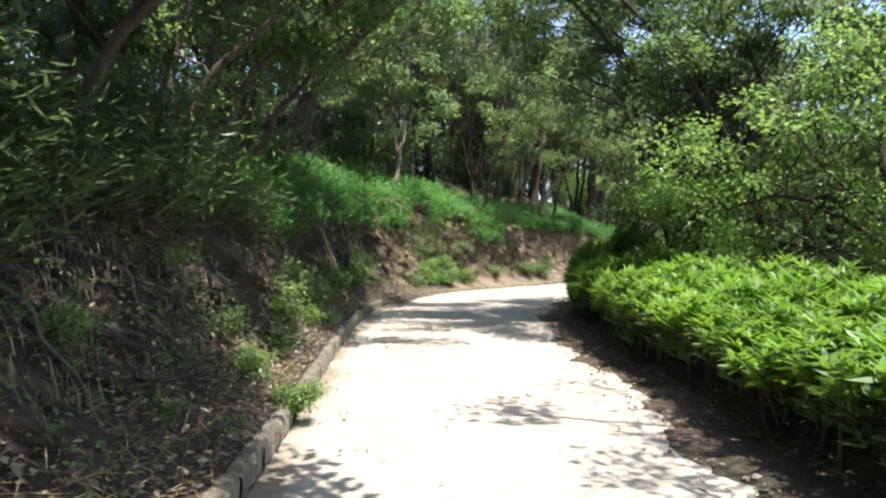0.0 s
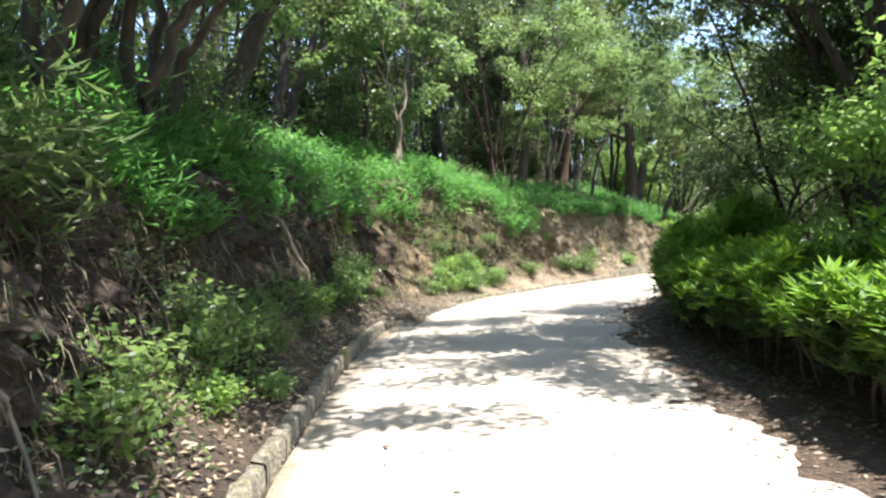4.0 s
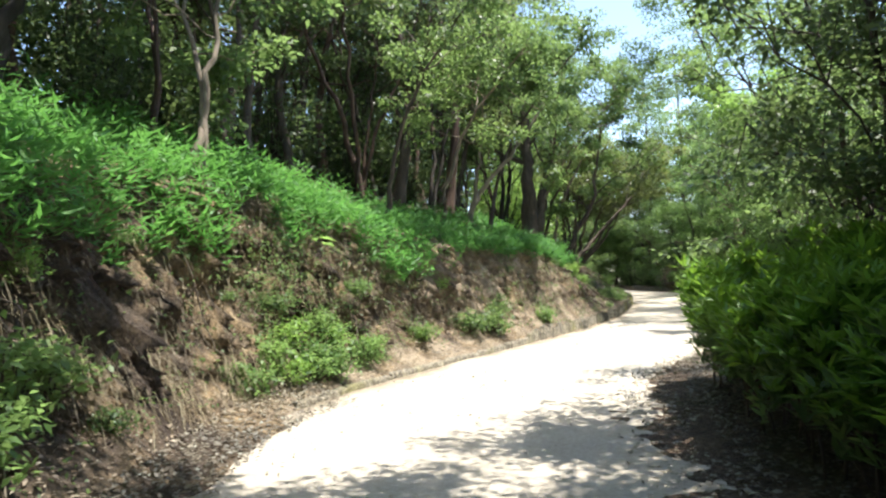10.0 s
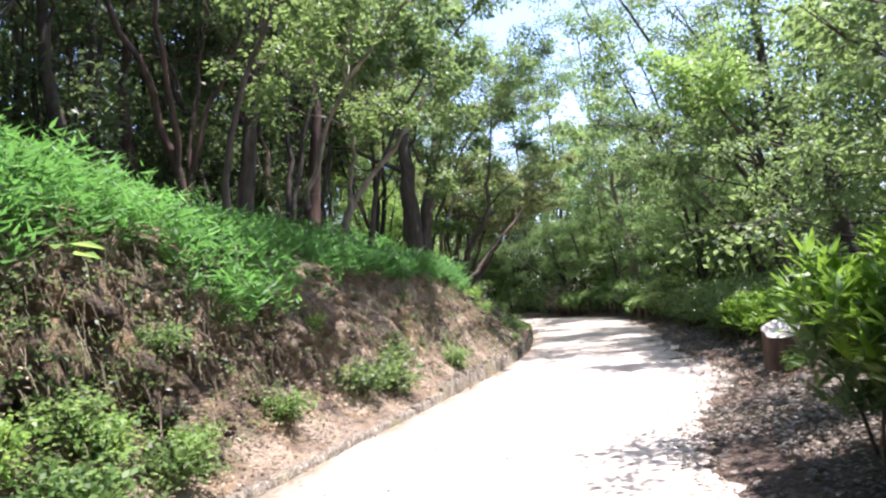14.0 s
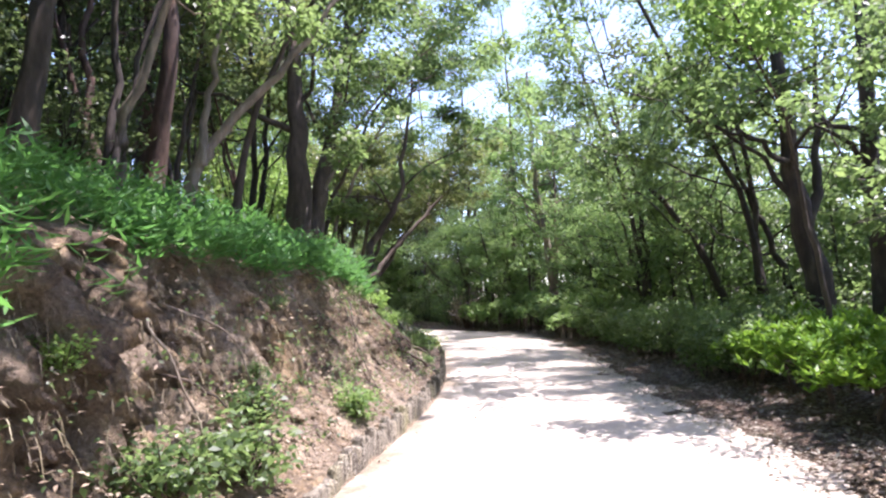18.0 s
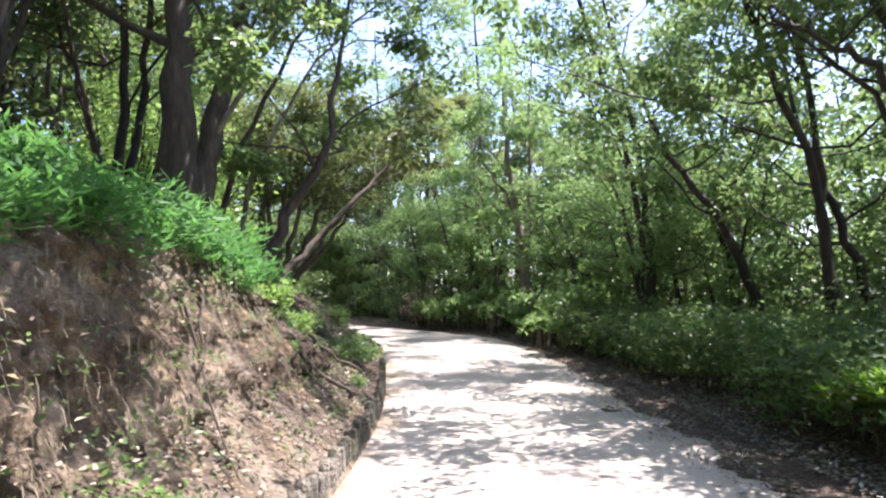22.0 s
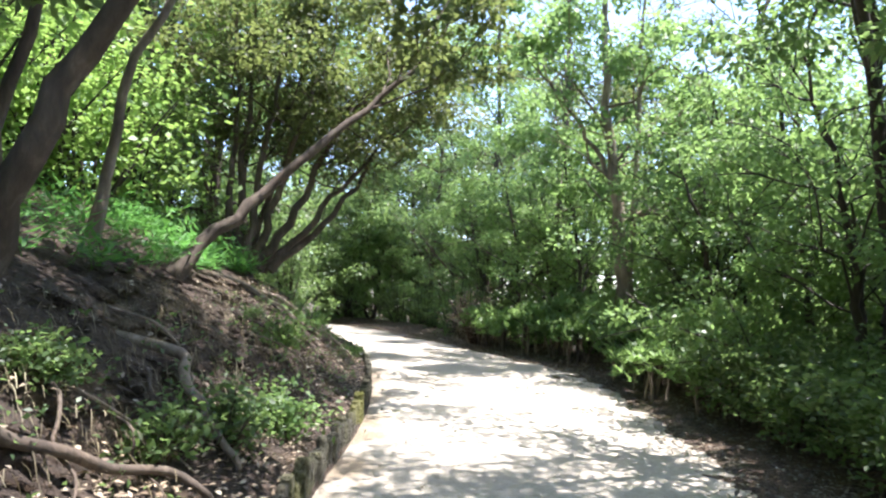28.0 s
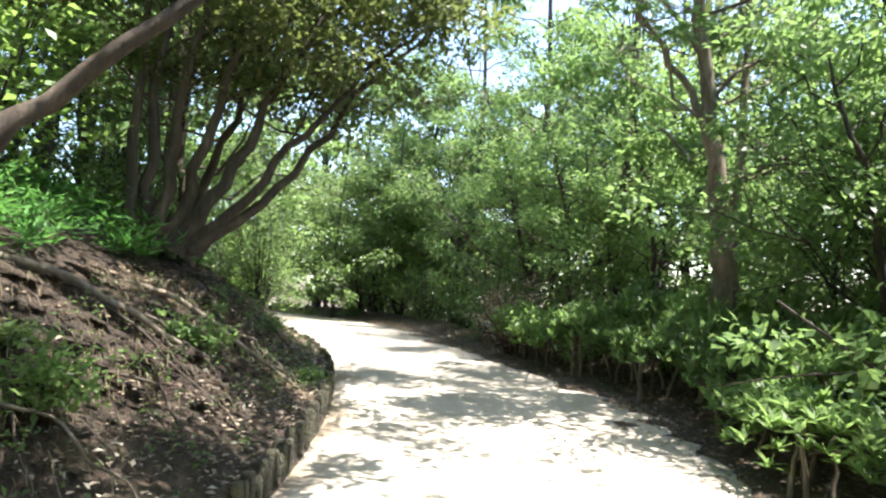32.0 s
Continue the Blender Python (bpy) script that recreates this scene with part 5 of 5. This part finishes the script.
for x, y in scatter(16, (-7, 0, 0, 15), lambda a, b, y: 1.7 < a < 3.6, 0.8):
    plant(BUSHES, (x, y, gz(x, y) - 0.05), rng.uniform(0.6, 0.85), "bush", "dark bush hanging over the edge of the bank", "bush", "undergrowth", 0)
for x, y in scatter(6, (9, 17, 44, 52), lambda a, b, y: 0.9 < a < 3.2, 1.1):
    plant(BUSHES, (x, y, gz(x, y) - 0.05), rng.uniform(0.6, 1.0), "bush", "bush on the low bank beside the bend", "bush", "undergrowth")
for x, y in scatter(30, (-9, 8, 14, 38), lambda a, b, y: 4.4 < a < 9, 0.8):
    plant(DEEP_BUSH, (x, y, gz(x, y) - 0.05), rng.uniform(0.7, 1.35), "bush", "bush among the trunks above the bank", "bush", "undergrowth")
for x, y in scatter(14, (15, 25, 47, 59), lambda a, b, y: b > 0.9, 1.1):
    plant(BUSHES, (x, y, gz(x, y) - 0.05), rng.uniform(0.8, 1.2), "bush", "bush beyond the bend of the road", "bush", "undergrowth")


wood, leaves = plant_parts(560, 1.9, 1.3, 20, 8, 9, 0.08, 0.12, 0.2)
dry_bush = [(mesh_of("branchwork", *wood, BARK_RED, True), mesh_of("foliage", *leaves, LEAF_DRY))]
for x, y, k in ((19.6, 46.6, 1.0), (19.9, 47.8, 0.8)):
    plant(dry_bush, (x, y, gz(x, y) - 0.05), k, "bush", "withered brown bush at the edge of the road", "bush", "undergrowth")

# ---- stumps and stones beside the road ----
def mound_rise(x, y):
    d = math.hypot((x - 9.0) / 1.5, (y - 23.7) / 1.15)
    return 0.3 * max(0.0, 1 - d * d) ** 1.2 + (0.03 * noise.noise((x * 4, y * 4, 1)) if d < 1 else -0.12)


mound_v = [(x, y, gz(x, y) + mound_rise(x, y)) for x in np.linspace(7.4, 10.6, 40) for y in np.linspace(22.45, 24.95, 32)]
tagged(new("soil_mound", mesh_of("soil_mound", mound_v, grid_faces(40, 32)[:, ::-1], SOIL, True)), "low mound of soil and dead leaves round the stumps", "mound", kind="structure")
spots = [(9.0 + 1.45 * q * math.cos(p), 23.7 + 1.1 * q * math.sin(p)) for q, p in zip(np.sqrt(rng.uniform(0, 1, 2600)), rng.uniform(0, 6.28, 2600))]
litter("leaf_litter", "pale dead leaves heaped round the stumps", np.array([(x, y, gz(x, y) + max(mound_rise(x, y), 0) + 0.02) for x, y in spots]), (0.035, 0.085))


def stump(x, y, base, top, r, tilt, turn, label, seed):
    g = np.random.default_rng(seed)
    root_ob = new("tree_stump")
    root_ob.matrix_world = pose(x, y, base, 0, 0, turn)
    a = np.linspace(0, 2 * math.pi, 28, endpoint=False)
    wob = 1 + 0.1 * np.sin(2 * a + seed) + 0.08 * np.sin(5 * a + 1) + g.normal(0, 0.035, 28)
    h = top - base
    hs = np.linspace(0, 1, 8)
    v = np.array([(r * w * (1 + 0.35 * math.exp(-5 * t)) * math.cos(q), r * w * (1 + 0.35 * math.exp(-5 * t)) * math.sin(q), t * (h + tilt * r * math.cos(q)) - 0.05 * (t == 0)) for t in hs for q, w in zip(a, wob)])
    i = np.arange(8 * 28).reshape(8, 28)
    j = np.roll(i, -1, axis=1)
    part("bark", mesh_of("bark", v, np.stack([i[:-1], j[:-1], j[1:], i[1:]], axis=-1).reshape(-1, 4), BARK_RED, True), root_ob)
    rings = (1.0, 0.97, 0.6, 0.3, 0.02)
    v = np.array([(r * w * s * math.cos(q), r * w * s * math.sin(q), h + tilt * r * s * math.cos(q) + (0.012 if s < 1 else -0.004)) for s in rings for q, w in zip(a, wob)])
    i = np.arange(len(rings) * 28).reshape(len(rings), 28)
    j = np.roll(i, -1, axis=1)
    part("cut_face", mesh_of("cut_face", v, np.stack([i[:-1], j[:-1], j[1:], i[1:]], axis=-1).reshape(-1, 4), CUT_WOOD, True), root_ob, "pale sawn wood")
    tagged(root_ob, label, "tree stump", "stumps beside the road")


stump(8.4, 24.0, gz(8.4, 24.0) - 0.05, 0.9, 0.26, 0.4, 35, "low tree stump with a pale sawn top", 1)
stump(9.5, 24.05, gz(9.5, 24.05) - 0.05, 1.18, 0.35, 0.25, 80, "taller brown tree stump with a slanting sawn top", 2)


def stone(x, y, s, seed):
    bm = bmesh.new()
    bmesh.ops.create_icosphere(bm, subdivisions=3, radius=1)
    for v in bm.verts:
        k = 1 + 0.35 * noise.noise(v.co * 0.9 + Vector((seed, 0, 0))) + 0.1 * noise.noise(v.co * 3)
        v.co = Vector((v.co.x * s * k, v.co.y * s * 0.75 * k, v.co.z * s * 0.6 * k))
    me = bpy.data.meshes.new("stone")
    bm.to_mesh(me)
    bm.free()
    me.materials.append(STONE)
    me.shade_smooth()
    ob = new("stone", me)
    ob.matrix_world = pose(x, y, gz(x, y) + max(mound_rise(x, y), 0) + s * 0.2, 0, 0, seed * 50)
    tagged(ob, "grey weathered stone lying in dead leaves", "stone", "stones beside the stumps")


stone(8.35, 23.2, 0.22, 1)
stone(8.7, 22.95, 0.26, 2)
stone(7.9, 23.35, 0.11, 3)
stone(8.5, 22.6, 0.15, 4)
plant(PLANTS, (8.2, 23.65, gz(8.2, 23.65) + mound_rise(8.2, 23.65) - 0.02), 0.45, "wild_plant", "bright green sprout in front of the stump", "plant", "wild plants on the bank", 0)


# ---- a few single things: a large pale leaf, a twig of white leaves, a fallen branch ----
def leafy_sprig(base, tips, size, mat, label):
    ways = np.array(tips, float)
    top = new("wild_plant")
    top.matrix_world = pose(*base)
    wood = [tube(np.array([(0, 0, -0.05), w * 0.4 + np.array([0, 0, 0.04]), w]), [0.007, 0.006, 0.004], 5) for w in ways]
    part("stalk", mesh_of("stalk", *join(wood), BARK, True), top)
    for w in ways:
        out = np.array([[w[0], w[1], -0.25 * np.linalg.norm(w[:2])]])
        part("leaf", mesh_of("leaf", *blades(w[None], out, np.array([[0.3, -0.3, 1.0]]), size, size * 0.55), mat), top)
    tagged(top, label, "plant", "wild plants on the bank")


at, nrm = on_face([22.6], [2.2])
leafy_sprig(at[0] - np.array([*nrm[0] * 0.25, 0]), [(0.16, -0.05, 0.12), (0.05, -0.2, 0.1), (0.2, -0.2, 0.02)], 0.3, LEAF_LIME, "plant with large pale yellow-green leaves on the bank")
for y, h in ((28.0, 1.9), (28.3, 1.6)):
    at, nrm = on_face([y], [h])
    leafy_sprig(at[0] - np.array([*nrm[0] * 0.2, 0]), [(0.06, -0.05, 0.1), (0.1, -0.08, -0.05), (0.08, -0.1, -0.2), (0.12, -0.06, -0.35)], 0.09, STRAW, "hanging twig with pale leaves on the bank")


def fallen_branch(points, r, label):
    p = np.array([(x, y, gz(x, y) + z) for x, y, z in points])
    tagged(new("fallen_branch", mesh_of("fallen_branch", *tube(spline(p, 5), np.linspace(r, r * 0.4, (len(p) - 1) * 5 + 1), 7), BARK, True)), label, "branch", "fallen branches")


fallen_branch([(2.75, 6.6, 0.06), (3.0, 6.0, 0.1), (3.2, 5.4, 0.12), (3.1, 4.7, 0.08), (2.9, 4.2, 0.05)], 0.03, "curved fallen branch lying under the hedge")
fallen_branch([(13.4, 29.4, 0.06), (13.9, 29.9, 0.09), (14.5, 30.2, 0.06)], 0.022, "dry fallen branch in the dead leaves")
fallen_branch([(8.1, 22.7, 0.15), (8.4, 22.75, 0.32), (8.8, 22.7, 0.32), (9.1, 22.5, 0.15)], 0.02, "bare dry twig beside the stones")
